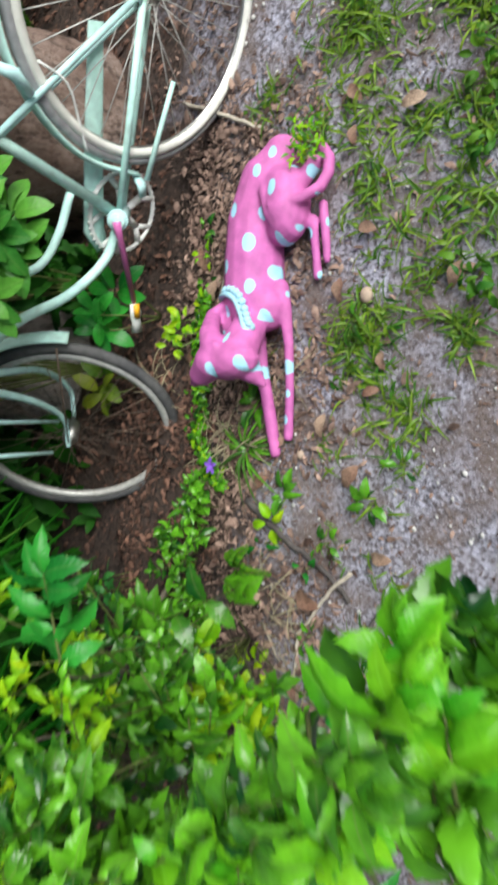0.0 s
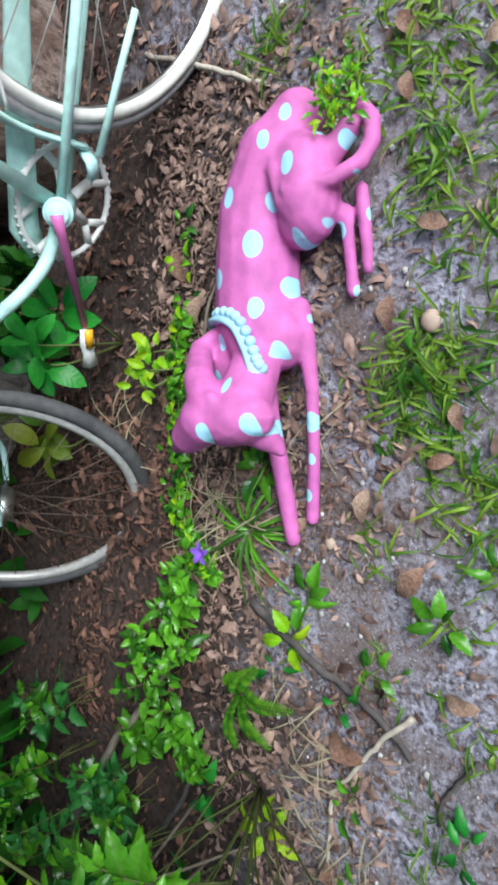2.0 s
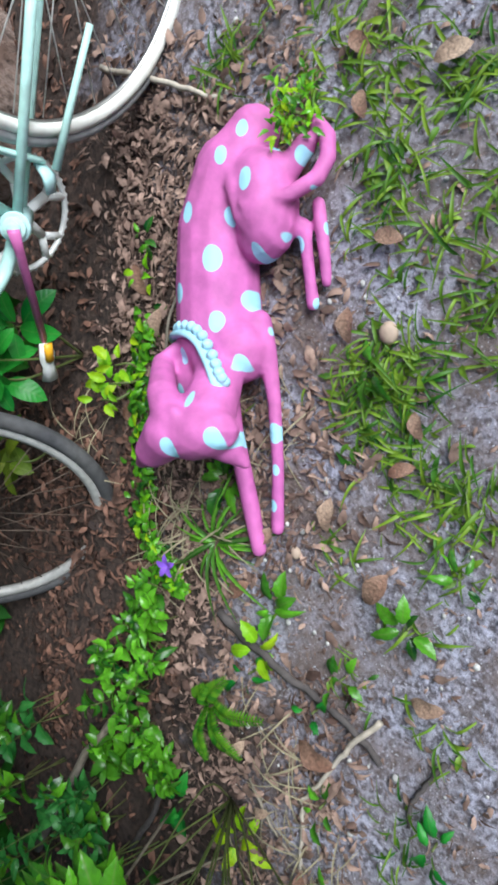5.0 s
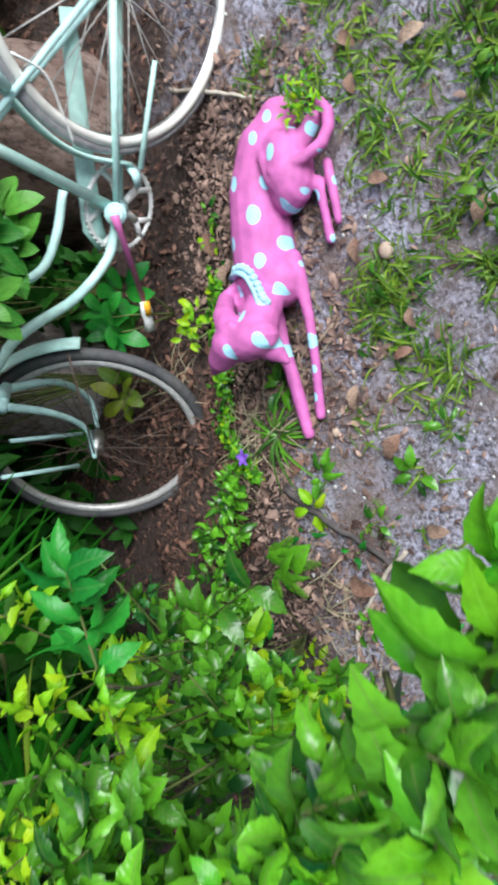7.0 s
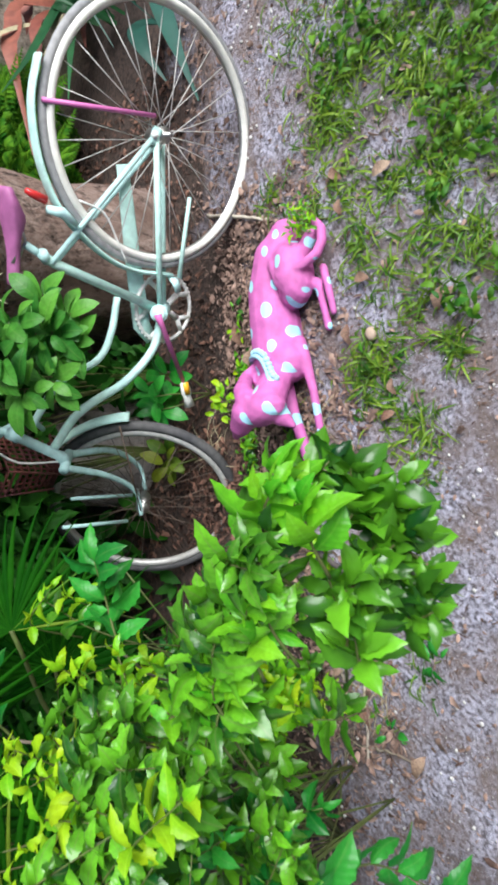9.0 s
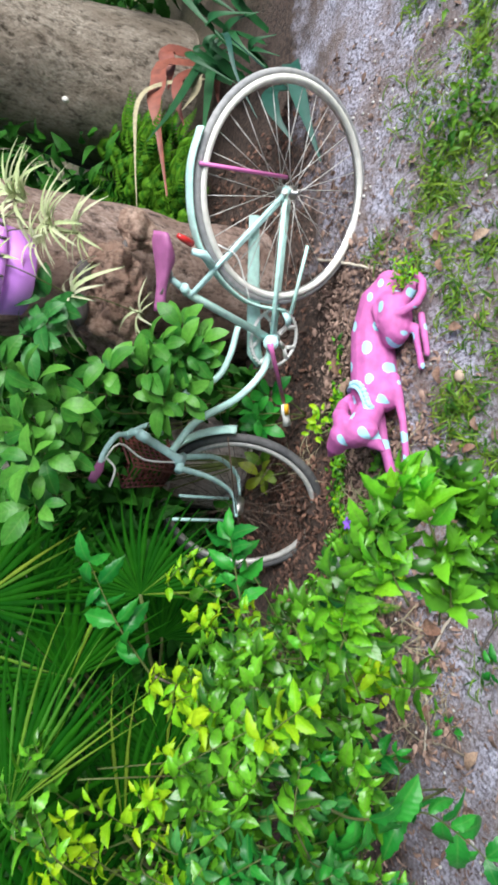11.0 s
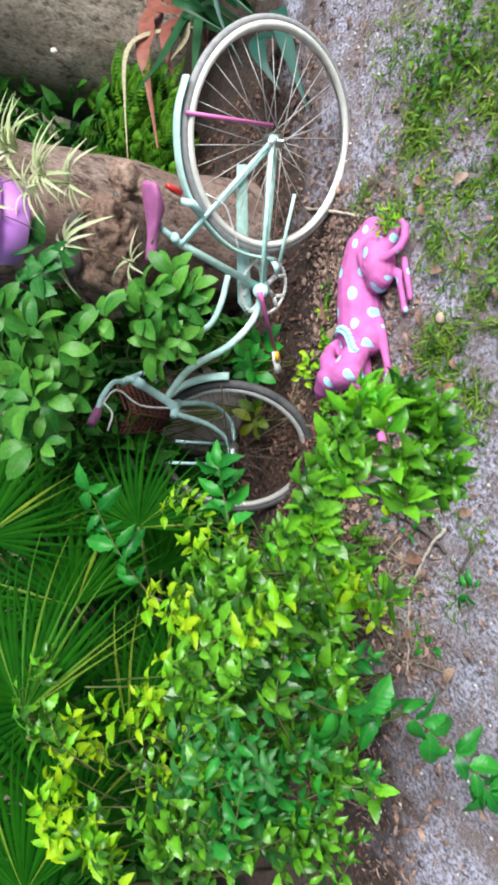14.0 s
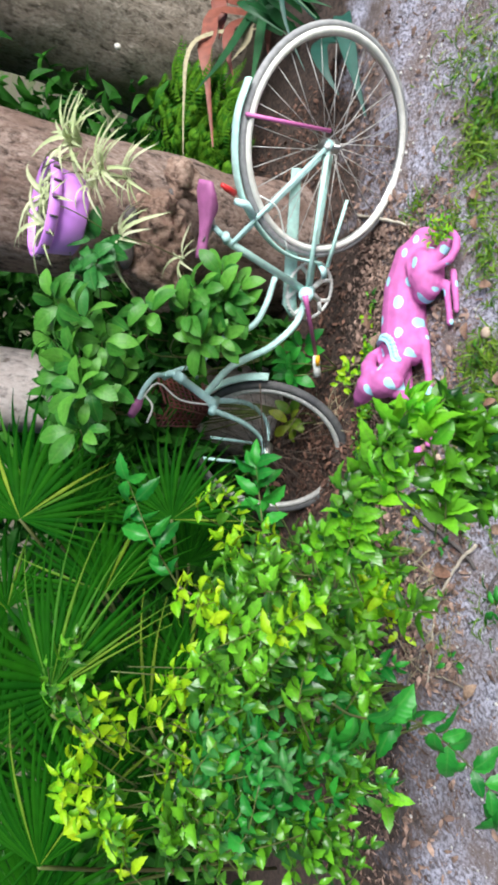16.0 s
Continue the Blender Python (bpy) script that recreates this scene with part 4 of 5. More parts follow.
for c in arch:
    shoots += around(Vector(c) + Vector((-0.012, -0.002, -0.006)), 5, 0.026, (-0.05, 0.035, -0.025), 0.02)
leafy("hedge_branch", "long arching hedge branch with bright glossy leaves", (-0.50, 0.20, 0.0), shoots, HEDGE, size=0.038, pairs=6, second=FRESH, share=0.55,
      stems=[((-0.50, 0.20, 0.0), (-0.214, -0.346, 0.653), 0.005), ((-0.214, -0.346, 0.653), (-0.033, -0.559, 0.76), 0.004), ((-0.033, -0.559, 0.76), (0.083, -0.711, 0.787), 0.0035)])

lime_at = [(-0.197, -0.255, 0.803), (-0.287, -0.153, 0.839), (-0.452, -0.2, 0.831), (-0.18, -0.366, 0.775), (0.067, -0.121, 0.721), (-0.034, -0.169, 0.724), (-0.153, -0.186, 0.807), (-0.134, -0.217, 0.764), (-0.062, -0.269, 0.708), (-0.268, -0.214, 0.811), (-0.407, -0.181, 0.796), (-0.425, -0.111, 0.81)]
shoots = []
for c in lime_at:
    shoots += around(c, 3, 0.038, (-0.09, 0.06, -0.15), 0.04)
leafy("lime_shrub", "shrub with yellow-green young leaves beside the hedge", (-0.62, 0.12, 0.0), shoots, LIME, size=0.038, pairs=4, second=HEDGE, share=0.2,
      stems=[((-0.62, 0.12, 0.0), Vector(c) + Vector((0, 0.04, -0.13)), 0.004) for c in lime_at], category="shrub")
low_at = [(-0.446, -0.099, 0.97), (-0.495, -0.098, 0.987), (-0.509, -0.148, 0.927), (-0.363, -0.101, 0.924)]
shoots = []
for c in low_at:
    shoots += around(c, 3, 0.045, (-0.10, 0.04, -0.14), 0.04)
leafy("lime_shrub", "tall yellow-green shoots of a shrub among palm leaves", (-0.5, -0.05, 0.0), shoots, LIME, size=0.045, pairs=5,
      stems=[((-0.5, -0.05, 0.0), Vector(c) + Vector((-0.05, 0.02, -0.12)), 0.004) for c in low_at], category="shrub")
fresh_at = [(-0.25, -0.053, 0.999), (-0.353, -0.101, 1.014), (-0.261, 0.017, 0.938), (-0.56, -0.148, 0.844), (-0.529, -0.219, 0.796)]
shoots = []
for c in fresh_at:
    shoots += around(c, 2, 0.045, (-0.11, 0.04, -0.12), 0.04)
leafy("green_shrub", "fresh green shoots with pointed leaves", (-0.45, 0.05, 0.0), shoots, HEDGE, size=0.045, pairs=5,
      stems=[((-0.45, 0.05, 0.0), Vector(c) + Vector((-0.06, 0.02, -0.1)), 0.004) for c in fresh_at], category="shrub")
glade_at = [(-0.133, 0.08, 0.463), (-0.08, -0.056, 0.477), (-0.163, -0.053, 0.463), (-0.108, -0.202, 0.487), (-0.254, 0.153, 0.456), (-0.173, -0.136, 0.473), (-0.237, 0.022, 0.468),
            (-0.063, -0.181, 0.479), (-0.094, -0.215, 0.468), (-0.138, -0.226, 0.466), (-0.18, -0.167, 0.483), (-0.218, -0.073, 0.48), (-0.141, -0.274, 0.456), (-0.116, -0.332, 0.438)]
shoots = []
for c in glade_at:
    shoots += around(c, 4, 0.050, (-0.07, 0.02, -0.07), 0.03)
leafy("green_shrub", "bright-green young shoots of the hedge at its foot", (-0.25, 0.12, 0.0), shoots, HEDGE, size=0.046, pairs=5, second=LIME, share=0.25, limit=600,
      stems=[((-0.25, 0.12, 0.0), Vector(c) + Vector((-0.04, 0.02, -0.1)), 0.003) for c in glade_at], category="shrub")
droop = [(-0.327, -0.405, 0.608), (-0.354, -0.385, 0.506), (-0.38, -0.355, 0.399), (-0.46, -0.345, 0.281), (-0.535, -0.364, 0.21)]


def sprig(label, foot, pts, mat, size, first, step):
    """A single long branch with opposite pairs of leaves."""
    ob = thing("hedge_branch", foot, label, "shrub")
    part("branch", Mesh().tube(curve([foot, Vector(foot).lerp(Vector(pts[0]), 0.6) + Vector((0, 0, 0.08)), pts[0]], 10), 0.0022, 6), TWIG, ob)
    line = curve(pts, 36)
    part("stem", Mesh().tube(line, [0.0024 - 0.00005 * i for i in range(37)], 6), STEM, ob)
    for k in range(first, 37, step):
        d = (line[k] - line[k - 1]).normalized()
        out = d.cross(Vector((0.0, -0.6, 0.8))).normalized()
        for sg in (1, -1):
            at = line[min(36, k + int(RNG.integers(0, 3)))]
            leaf_object("ovate", mat, turn_to(at, out * sg * rand(0.6, 1.0) + d * rand(0.1, 1.2) + jitter(0.3), Vector((0.0, -0.6, 0.8)) + jitter(0.6), size * rand(0.65, 1.25)), ob)
    leaf_object("ovate", mat, turn_to(line[36], line[36] - line[34], (0.0, -0.6, 0.8), size), ob)


sprig("drooping hedge branch with pairs of veined green leaves", (-0.50, 0.15, 0.0), [(-0.296, -0.425, 0.67)] + droop + [(-0.571, -0.369, 0.185)], COOL, 0.072, 6, 2)
sprig("upright sprig with large cool-green leaves before the palms", (-0.40, 0.22, 0.0), [(-0.149, -0.067, 0.78), (-0.057, -0.078, 0.848), (0.055, -0.089, 0.908)], COOL, 0.057, 4, 5)
sprig("short sprig with cool-green leaves below the front wheel", (-0.30, 0.25, 0.0), [(-0.034, -0.23, 0.687), (0.033, -0.231, 0.699), (0.089, -0.242, 0.716)], COOL, 0.050, 4, 5)
sprig("slanting hedge twig with pairs of large bright leaves", (-0.34, 0.12, 0.0), [(-0.17, 0.11, 0.351), (-0.086, -0.041, 0.416), (-0.012, -0.202, 0.492), (0.075, -0.398, 0.573)], HEDGE, 0.052, 3, 5)

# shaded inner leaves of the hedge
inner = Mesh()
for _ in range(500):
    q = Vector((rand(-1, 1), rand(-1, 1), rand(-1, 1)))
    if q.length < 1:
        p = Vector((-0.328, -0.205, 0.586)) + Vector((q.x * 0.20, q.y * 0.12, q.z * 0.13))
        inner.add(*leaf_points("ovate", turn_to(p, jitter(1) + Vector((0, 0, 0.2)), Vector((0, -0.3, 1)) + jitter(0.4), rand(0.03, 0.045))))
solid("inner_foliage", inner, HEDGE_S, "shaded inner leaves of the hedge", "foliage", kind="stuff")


# ---- palms ----
def palm_fan(hub, mid, side, radius, count=26, spread=100, mat=PALM, label="dark green fan palm leaf", foot=None, dry=0, pleat=0.014, fold=0.9):
    """A fan leaf: stalk, then pleated leaflets that part towards their tips."""
    hub, mid, side = Vector(hub), Vector(mid).normalized(), Vector(side)
    side = (side - mid * side.dot(mid)).normalized()
    face = mid.cross(side)
    if face.y > 0:
        face = -face
    ob = thing("palm_frond", (*(foot or (hub.x - 0.1, hub.y + 0.15))[:2], 0.0), label, "palm leaf", "fan palm leaves")
    base = Vector(ob["at"])
    part("stalk", Mesh().tube(curve([base, base.lerp(hub, 0.6) + Vector((0, 0.03, 0.08)), hub], 10), [0.006 - 0.0002 * i for i in range(11)], 6), STEM, ob)
    for i in range(count):
        w = radians(-spread + 2 * spread * i / (count - 1) + rand(-1.5, 1.5))
        d = mid * math.cos(w) + side * math.sin(w)
        across = d.cross(face)
        length = radius * (1 - 0.25 * (abs(w) / radians(spread)) ** 2) * rand(0.92, 1.05)
        step = radians(2 * spread / (count - 1)) * 0.5
        m, n = Mesh(), 7
        faded = RNG.random() < max(dry, 0.05)
        for k in range(n + 1):
            s = k / n
            half = min(length * s * math.tan(step), pleat) if s < 0.42 else min(pleat, length * 0.42 * math.tan(step)) * max(0.03, (1 - s) / 0.58)
            half = max(half * (0.6 if faded else 1.0), 0.0008)
            p = hub + d * (length * s) - face * (0.10 * length * s * s) + Vector((0, 0, -0.10 * length * s ** 3))
            m.v += [tuple(p - across * half - face * half * fold), tuple(p), tuple(p + across * half - face * half * fold)]
        m.f = [(3 * k + c, 3 * k + 3 + c, 3 * k + 4 + c, 3 * k + 1 + c) for k in range(n) for c in (0, 1)]
        part("leaflet", m, PALM_DRY if faded else mat, ob)
    return ob


IMG_UP = (0.0, 0.54, 0.84)
palm_fan((-0.017, 0.14, 0.709), (1.0, 0.0, 0.15), IMG_UP, 0.23, 30, 105, foot=(-0.75, 0.75))
palm_fan((-0.022, 0.332, 0.877), (0.9, 0.0, 0.1), IMG_UP, 0.24, 26, 95, foot=(-0.75, 0.85))
palm_fan((-0.345, -0.001, 1.004), (0.95, -0.05, -0.22), IMG_UP, 0.33, 20, 45, label="fan palm leaf with pale dry tips", foot=(-0.95, 0.60), dry=0.3, pleat=0.008)
palm_fan((-0.394, 0.02, 0.991), (0.35, -0.05, -0.9), (1, 0, 0.3), 0.22, 9, 60, label="fan palm leaf with broad yellowing segments", foot=(-0.98, 0.60), dry=0.4, pleat=0.011)
palm_fan((-0.029, 0.313, 1.017), (0.9, 0.0, -0.25), IMG_UP, 0.28, 26, 100, foot=(-0.75, 0.90))
palm_fan((-0.471, 0.099, 0.756), (1.0, 0.0, 0.05), IMG_UP, 0.29, 14, 40, foot=(-1.05, 0.65), dry=0.25, pleat=0.012)
palm_fan((-0.683, 0.056, 0.986), (0.9, -0.05, 0.1), IMG_UP, 0.30, 26, 60, foot=(-1.20, 0.70), pleat=0.012)
palm_fan((-0.199, 0.295, 0.808), (0.8, 0.0, 0.6), IMG_UP, 0.30, 26, 100, foot=(-0.80, 0.85))
palm_fan((-0.404, 0.249, 0.878), (0.5, 0.0, 0.8), (1, 0, 0), 0.32, 28, 110, foot=(-0.90, 0.85))
palm_fan((-0.653, 0.204, 0.836), (0.6, 0.0, 0.6), (1, 0, -0.5), 0.32, 28, 110, foot=(-1.20, 0.85))
palm_fan((-0.136, 0.341, 0.56), (0.9, 0.0, 0.2), IMG_UP, 0.28, 26, 110, foot=(-0.75, 0.95))
palm_fan((-0.435, 0.347, 0.545), (0.9, 0.0, 0.2), IMG_UP, 0.30, 26, 120, foot=(-1.00, 0.95))
palm_fan((-0.787, 0.354, 0.578), (0.9, 0.0, 0.2), IMG_UP, 0.32, 26, 120, foot=(-1.30, 0.95))


palm_fan((0.047, 0.491, 0.969), (0.8, 0.0, 0.5), IMG_UP, 0.28, 28, 120, foot=(-0.8, 0.9))
palm_fan((-0.256, 0.448, 1.004), (0.4, 0.0, 0.9), (1, 0, 0), 0.30, 28, 120, foot=(-0.9, 0.9))
palm_fan((-0.558, 0.403, 1.009), (0.3, 0.0, 0.9), (1, 0, 0), 0.32, 28, 120, foot=(-1.0, 0.9))
palm_fan((-0.906, 0.309, 0.923), (0.6, 0.0, 0.5), IMG_UP, 0.34, 28, 110, foot=(-1.2, 0.8))


# ---- broad-leaved plants ----
def rosette(ob, c, n, size, mat=BROAD, shape="broad", tilt=0.45, toward=(0, -0.5, 0.85)):
    axis = (Vector(toward).normalized() + jitter(0.15)).normalized()
    a = axis.orthogonal().normalized()
    for i in range(n):
        d = Matrix.Rotation(2.4 * i + rand(-0.5, 0.5), 3, axis) @ a
        lift = tilt * rand(-0.4, 1.5)
        d = (d + axis * lift + jitter(0.1)).normalized()
        leaf_object(shape, mat, turn_to(Vector(c) + d * 0.012 + axis * rand(-0.02, 0.02), d, axis + jitter(0.3), size * rand(0.6, 1.1)), ob)


def broad_plant(name, label, base, centres, n, size, mat=BROAD, shape="broad", category="plant"):
    ob = thing(name, base, label, category)
    for c in centres:
        v = Vector(c)
        back = Vector((v.x, max(v.y, Vector(base).y) * 0.9, v.z * 0.75))
        part("stem", Mesh().tube(curve([base, back, v], 12), [0.003 - 0.00012 * i for i in range(13)], 6), STEM, ob)
        rosette(ob, c, n, size, mat, shape)
    return ob


broad_plant("broadleaf_shrub", "shrub with thick rounded green leaves beneath the tree", (0.62, 0.62, 0.0),
            [(0.555, 0.178, 0.602), (0.55, 0.198, 0.506), (0.428, 0.161, 0.641), (0.488, 0.14, 0.694), (0.633, 0.217, 0.56), (0.481, 0.181, 0.773), (0.578, 0.198, 0.648), (0.462, 0.2, 0.572), (0.524, 0.228, 0.545), (0.562, 0.178, 0.567), (0.595, 0.197, 0.518)], 11, 0.074)
broad_plant("broadleaf_shrub", "shrub with upright rounded green leaves beneath the pot", (0.40, 0.72, 0.0),
            [(0.427, 0.183, 0.821), (0.36, 0.184, 0.827), (0.41, 0.104, 0.971), (0.317, 0.106, 0.961), (0.245, 0.087, 0.953), (0.165, 0.089, 0.954), (0.438, 0.104, 1.017), (0.306, 0.186, 0.875), (0.373, 0.125, 0.909), (0.272, 0.107, 0.934), (0.294, 0.167, 0.982), (0.234, 0.187, 0.897), (0.376, 0.185, 1.002), (0.298, 0.205, 0.84)], 9, 0.074)
broad_plant("broadleaf_shrub", "broad dark-green leaves growing under the purple pot", (0.60, 0.66, 0.0), [(0.574, 0.181, 0.918), (0.635, 0.199, 0.911), (0.543, 0.202, 0.946)], 8, 0.08, DEEP)
broad_plant("low_plant", "low plant with bluish broad leaves under the bicycle", (0.52, 0.46, -0.03), [(0.501, 0.448, 0.17), (0.56, 0.449, 0.13), (0.472, 0.485, 0.15)], 6, 0.085, COOL)
broad_plant("low_plant", "low plant with yellowish broad leaves behind the front wheel", (0.34, 0.56, -0.02), [(0.321, 0.556, 0.09), (0.359, 0.577, 0.06)], 5, 0.075, OLIVE)
broad_plant("low_plant", "small sprig of yellow-green leaves by the pedal", (0.46, 0.27, -0.01), [(0.453, 0.304, 0.05), (0.484, 0.295, 0.045), (0.427, 0.328, 0.05), (0.469, 0.33, 0.03)], 5, 0.034, LIME, "ovate")


def ribbon_leaf(ob, pts, width, mat, fold=0.25, tip=0.08):
    """A long leaf along a bent midrib, widest in its middle, its face to the open side."""
    line = curve([Vector(p) for p in pts], 14)
    m = Mesh()
    for i, p in enumerate(line):
        q = i / 14
        d = (line[min(i + 1, 14)] - line[max(i - 1, 0)]).normalized()
        across = d.cross(Vector((0.0, -0.7, 0.7)) + jitter(0.03)).normalized()
        up = across.cross(d)
        half = width * 0.5 * (0.55 + 0.45 * math.sin(math.pi * min(1.0, q * 1.3))) * (1.0 if q < 0.6 else max(tip, (1 - q) / 0.4) ** 0.7)
        wob = 0.12 * half * math.sin(9 * q + width * 90)
        m.v += [tuple(p - across * half + up * (half * fold + wob)), tuple(p), tuple(p + across * half + up * (half * fold - wob))]
    m.f = [(3 * k + c, 3 * k + 3 + c, 3 * k + 4 + c, 3 * k + 1 + c) for k in range(14) for c in (0, 1)]
    part("leaf", m, mat, ob)


def ribbon_plant(name, label, base, leaves, mat):
    ob = thing(name, base, label, "plant")
    for width, *pts in leaves:
        ribbon_leaf(ob, pts, width, mat)
    return ob


ribbon_plant("bromeliad", "dying bromeliad with drooping russet leaves", (2.208, 0.997, 0),
             [(0.070, (2.22, 0.998, 0), (2.148, 1.017, 0.22), (1.991, 0.982, 0.266), (1.89, 0.958, 0.295), (1.706, 0.921, 0.29), (1.439, 0.877, 0.279)),
              (0.07, (2.29, 1.045, 0), (2.272, 1.072, 0.174), (2.145, 1.042, 0.179), (2.028, 1.016, 0.204)),
              (0.07, (2.267, 0.958, 0), (2.188, 0.938, 0.04), (2.077, 0.908, 0.03), (1.944, 0.88, 0.038)),
              (0.05, (2.175, 0.966, 0.02), (2.049, 0.95, 0.18), (1.887, 0.911, 0.21), (1.77, 0.88, 0.2))], RUSSET)
ribbon_plant("dry_leaf_clump", "clump of pale dry strap leaves beside the bromeliad", (2.127, 0.928, -0),
             [(0.022, (2.127, 0.95, 0), (1.998, 0.971, 0.26), (1.863, 0.959, 0.367), (1.631, 0.933, 0.389), (1.341, 0.887, 0.399)),
              (0.05, (2.152, 0.89, 0.02), (2.044, 0.883, 0.13), (1.942, 0.874, 0.151), (1.825, 0.866, 0.219))], STRAW)
straps = [(0.045, (2.197, 0.901, -0), (2.15, 0.889, 0.087), (1.819, 0.861, 0.258), (1.615, 0.845, 0.38)), (0.045, (2.151, 0.845, -0), (2.111, 0.832, 0.081), (1.852, 0.803, 0.137), (1.61, 0.772, 0.183))]
for k in range(26):
    b = Vector((rand(1.90, 2.45), rand(0.55, 0.90), 0.0))
    w = rand(-2.6, 0.6)
    reach_out = Vector((math.cos(w) * 0.7 - 0.35, math.sin(w) * 0.5, 0)) * rand(0.25, 0.45)
    h = rand(0.10, 0.28)
    straps.append((rand(0.022, 0.045), b, b + reach_out * 0.35 + Vector((0, 0, h)), b + reach_out * 0.75 + Vector((0, 0, h * 1.05)), b + reach_out * 1.2 + Vector((0, 0, h * 0.6))))
ribbon_plant("strap_leaf_plant", "dark green clump of long arching strap leaves", (2.02, 0.72, 0.0), straps, STRAP)
TEAL = material("teal_leaf", (0.008, 0.055, 0.038), 0.5, vary=0.2, scale=25, bump=0.2, colour2=(0.016, 0.095, 0.068), translucent=0.1, per_object=True, spec=0.4)
ribbon_plant("strap_leaf_plant", "blue-green broad leaves arching over the rear wheel", (1.715, 0.442, 0),
             [(0.060, (1.761, 0.402, 0), (1.696, 0.322, 0.09), (1.473, 0.251, 0.101), (1.268, 0.199, 0.084)), (0.06, (1.738, 0.453, 0), (1.651, 0.427, 0.1), (1.538, 0.382, 0.12), (1.425, 0.342, 0.08)),
              (0.018, (1.715, 0.442, 0), (1.667, 0.308, 0.34), (1.503, 0.163, 0.44), (1.379, 0.143, 0.428), (1.253, 0.12, 0.379))], TEAL)


def fern(base, n, size, label="bright green fern between the trunks"):
    ob = thing("fern", base, label, "fern", "ferns")
    for i in range(n):
        w = 2.4 * i + rand(-0.3, 0.3)
        tip = Vector(base) + Vector((math.cos(w) * size * 0.7, math.sin(w) * size * 0.7 - 0.08, size * rand(0.5, 0.9)))
        mid = Vector(base).lerp(tip, 0.5) + Vector((0, 0, size * 0.3))
        line = curve([base, mid, tip], 24)
        m = Mesh().tube(line, 0.0015, 4)
        for k in range(2, 25):
            d = (line[k] - line[k - 1]).normalized()
            out = d.cross(Vector((0, 0, 1))).normalized()
            length = size * 0.13 * math.sin(math.pi * (k / 25) ** 0.8) + 0.006
            for sg in (1, -1):
                m.add(*leaf_points("narrow", turn_to(line[k], out * sg + d * 0.5, Vector((0, 0, 1)), length)))
        part("frond", m, FERN, ob)
    return ob


for spot in ((1.539, 1.112), (1.719, 1.104), (1.416, 1.02), (1.64, 1.275), (1.362, 1.15), (1.867, 1.345), (1.495, 1.366)):
    fern((*spot, -0.03), 18, 0.34)
for spot in ((1.52, 1.30), (1.80, 1.38), (1.64, 1.22)):
    fern((*spot, -0.03), 20, 0.44)
fern((-0.09, 0.165, -0.01), 5, 0.09, "small fern on the soil")

# far undergrowth behind the planting
far_leaves = Mesh()
for _ in range(9000):
    x, y = rand(-3.2, 4.2), rand(0.75, 3.6)
    if 1.25 < x < 2.6 and y < 1.3 or abs(x - 0.95) < 0.33 and y < 0.95 or math.hypot(x - 2.33, y - 1.6) < 0.42 or math.hypot(x - 0.44, y - 1.0) < 0.25:
        continue
    if (x - 0.4) ** 2 / 9 + (y - 1.6) ** 2 / 2.6 > 1 + 0.5 * noise.noise((x, y, 0)):
        continue
    z = rand(0.0, 0.35 + 0.15 * math.sin(x * 3.1) + 0.1 * y)
    far_leaves.add(*leaf_points("narrow" if RNG.random() < 0.5 else "ovate", turn_to((x, y, z), jitter(1), Vector((0, -0.4, 1)) + jitter(0.4), rand(0.07, 0.16))))
for _ in range(5200):
    x, y, z = rand(-2.4, 0.32), rand(0.75, 1.7), rand(0.0, 1.25)
    if math.hypot(x - 0.44, y - 1.0) < 0.27 or noise.noise((x * 2, y * 2, z * 2)) < -0.15:
        continue
    far_leaves.add(*leaf_points("narrow", turn_to((x, y, z), jitter(1), Vector((0, -0.4, 1)) + jitter(0.4), rand(0.07, 0.15))))
for _ in range(1700):
    x, y, z = rand(-0.05, 0.72), rand(0.60, 0.95), rand(-0.02, 0.62)
    if x < 0.52 and y < 0.92 and z < 0.42 or math.hypot(x - 0.44, y - 1.0) < 0.25:
        continue
    far_leaves.add(*leaf_points("ovate", turn_to((x, y, z), jitter(1), Vector((0, -0.4, 1)) + jitter(0.4), rand(0.05, 0.10))))
for _ in range(2600):
    x, y, z = rand(0.5, 1.9), rand(1.35, 2.4), rand(0.0, 1.5)
    if math.hypot(x - 2.33, y - 1.6) > 0.45 and math.hypot(x - 0.44, y - 1.0) > 0.3:
        far_leaves.add(*leaf_points("narrow", turn_to((x, y, z), jitter(1), Vector((0, -0.4, 1)) + jitter(0.4), rand(0.08, 0.16))))
for _ in range(3000):
    x, y, z = rand(0.2, 2.0), rand(0.98, 2.2), rand(0.0, 1.6)
    if math.hypot(x - 0.97, y - 0.6) > 0.36 and math.hypot(x - 2.33, y - 1.6) > 0.45 and math.hypot(x - 0.44, y - 1.0) > 0.28 and not (x > 1.2 and y < 1.4):
        far_leaves.add(*leaf_points("narrow" if RNG.random() < 0.6 else "ovate", turn_to((x, y, z), jitter(1), Vector((0, -0.4, 1)) + jitter(0.4), rand(0.06, 0.14))))
for _ in range(900):
    x, y, z = rand(0.05, 0.52), rand(0.60, 0.80), rand(0.42, 0.88)
    far_leaves.add(*leaf_points("ovate", turn_to((x, y, z), jitter(1), Vector((0, -0.4, 1)) + jitter(0.4), rand(0.05, 0.10))))
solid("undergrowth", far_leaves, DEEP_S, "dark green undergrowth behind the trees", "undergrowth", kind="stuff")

# ---- pot with spider plants ----
pot = thing("flower_pot", (0.734, 0.248, 0.948), "purple plastic pot with a slotted rim fixed on the trunk", "flower pot")


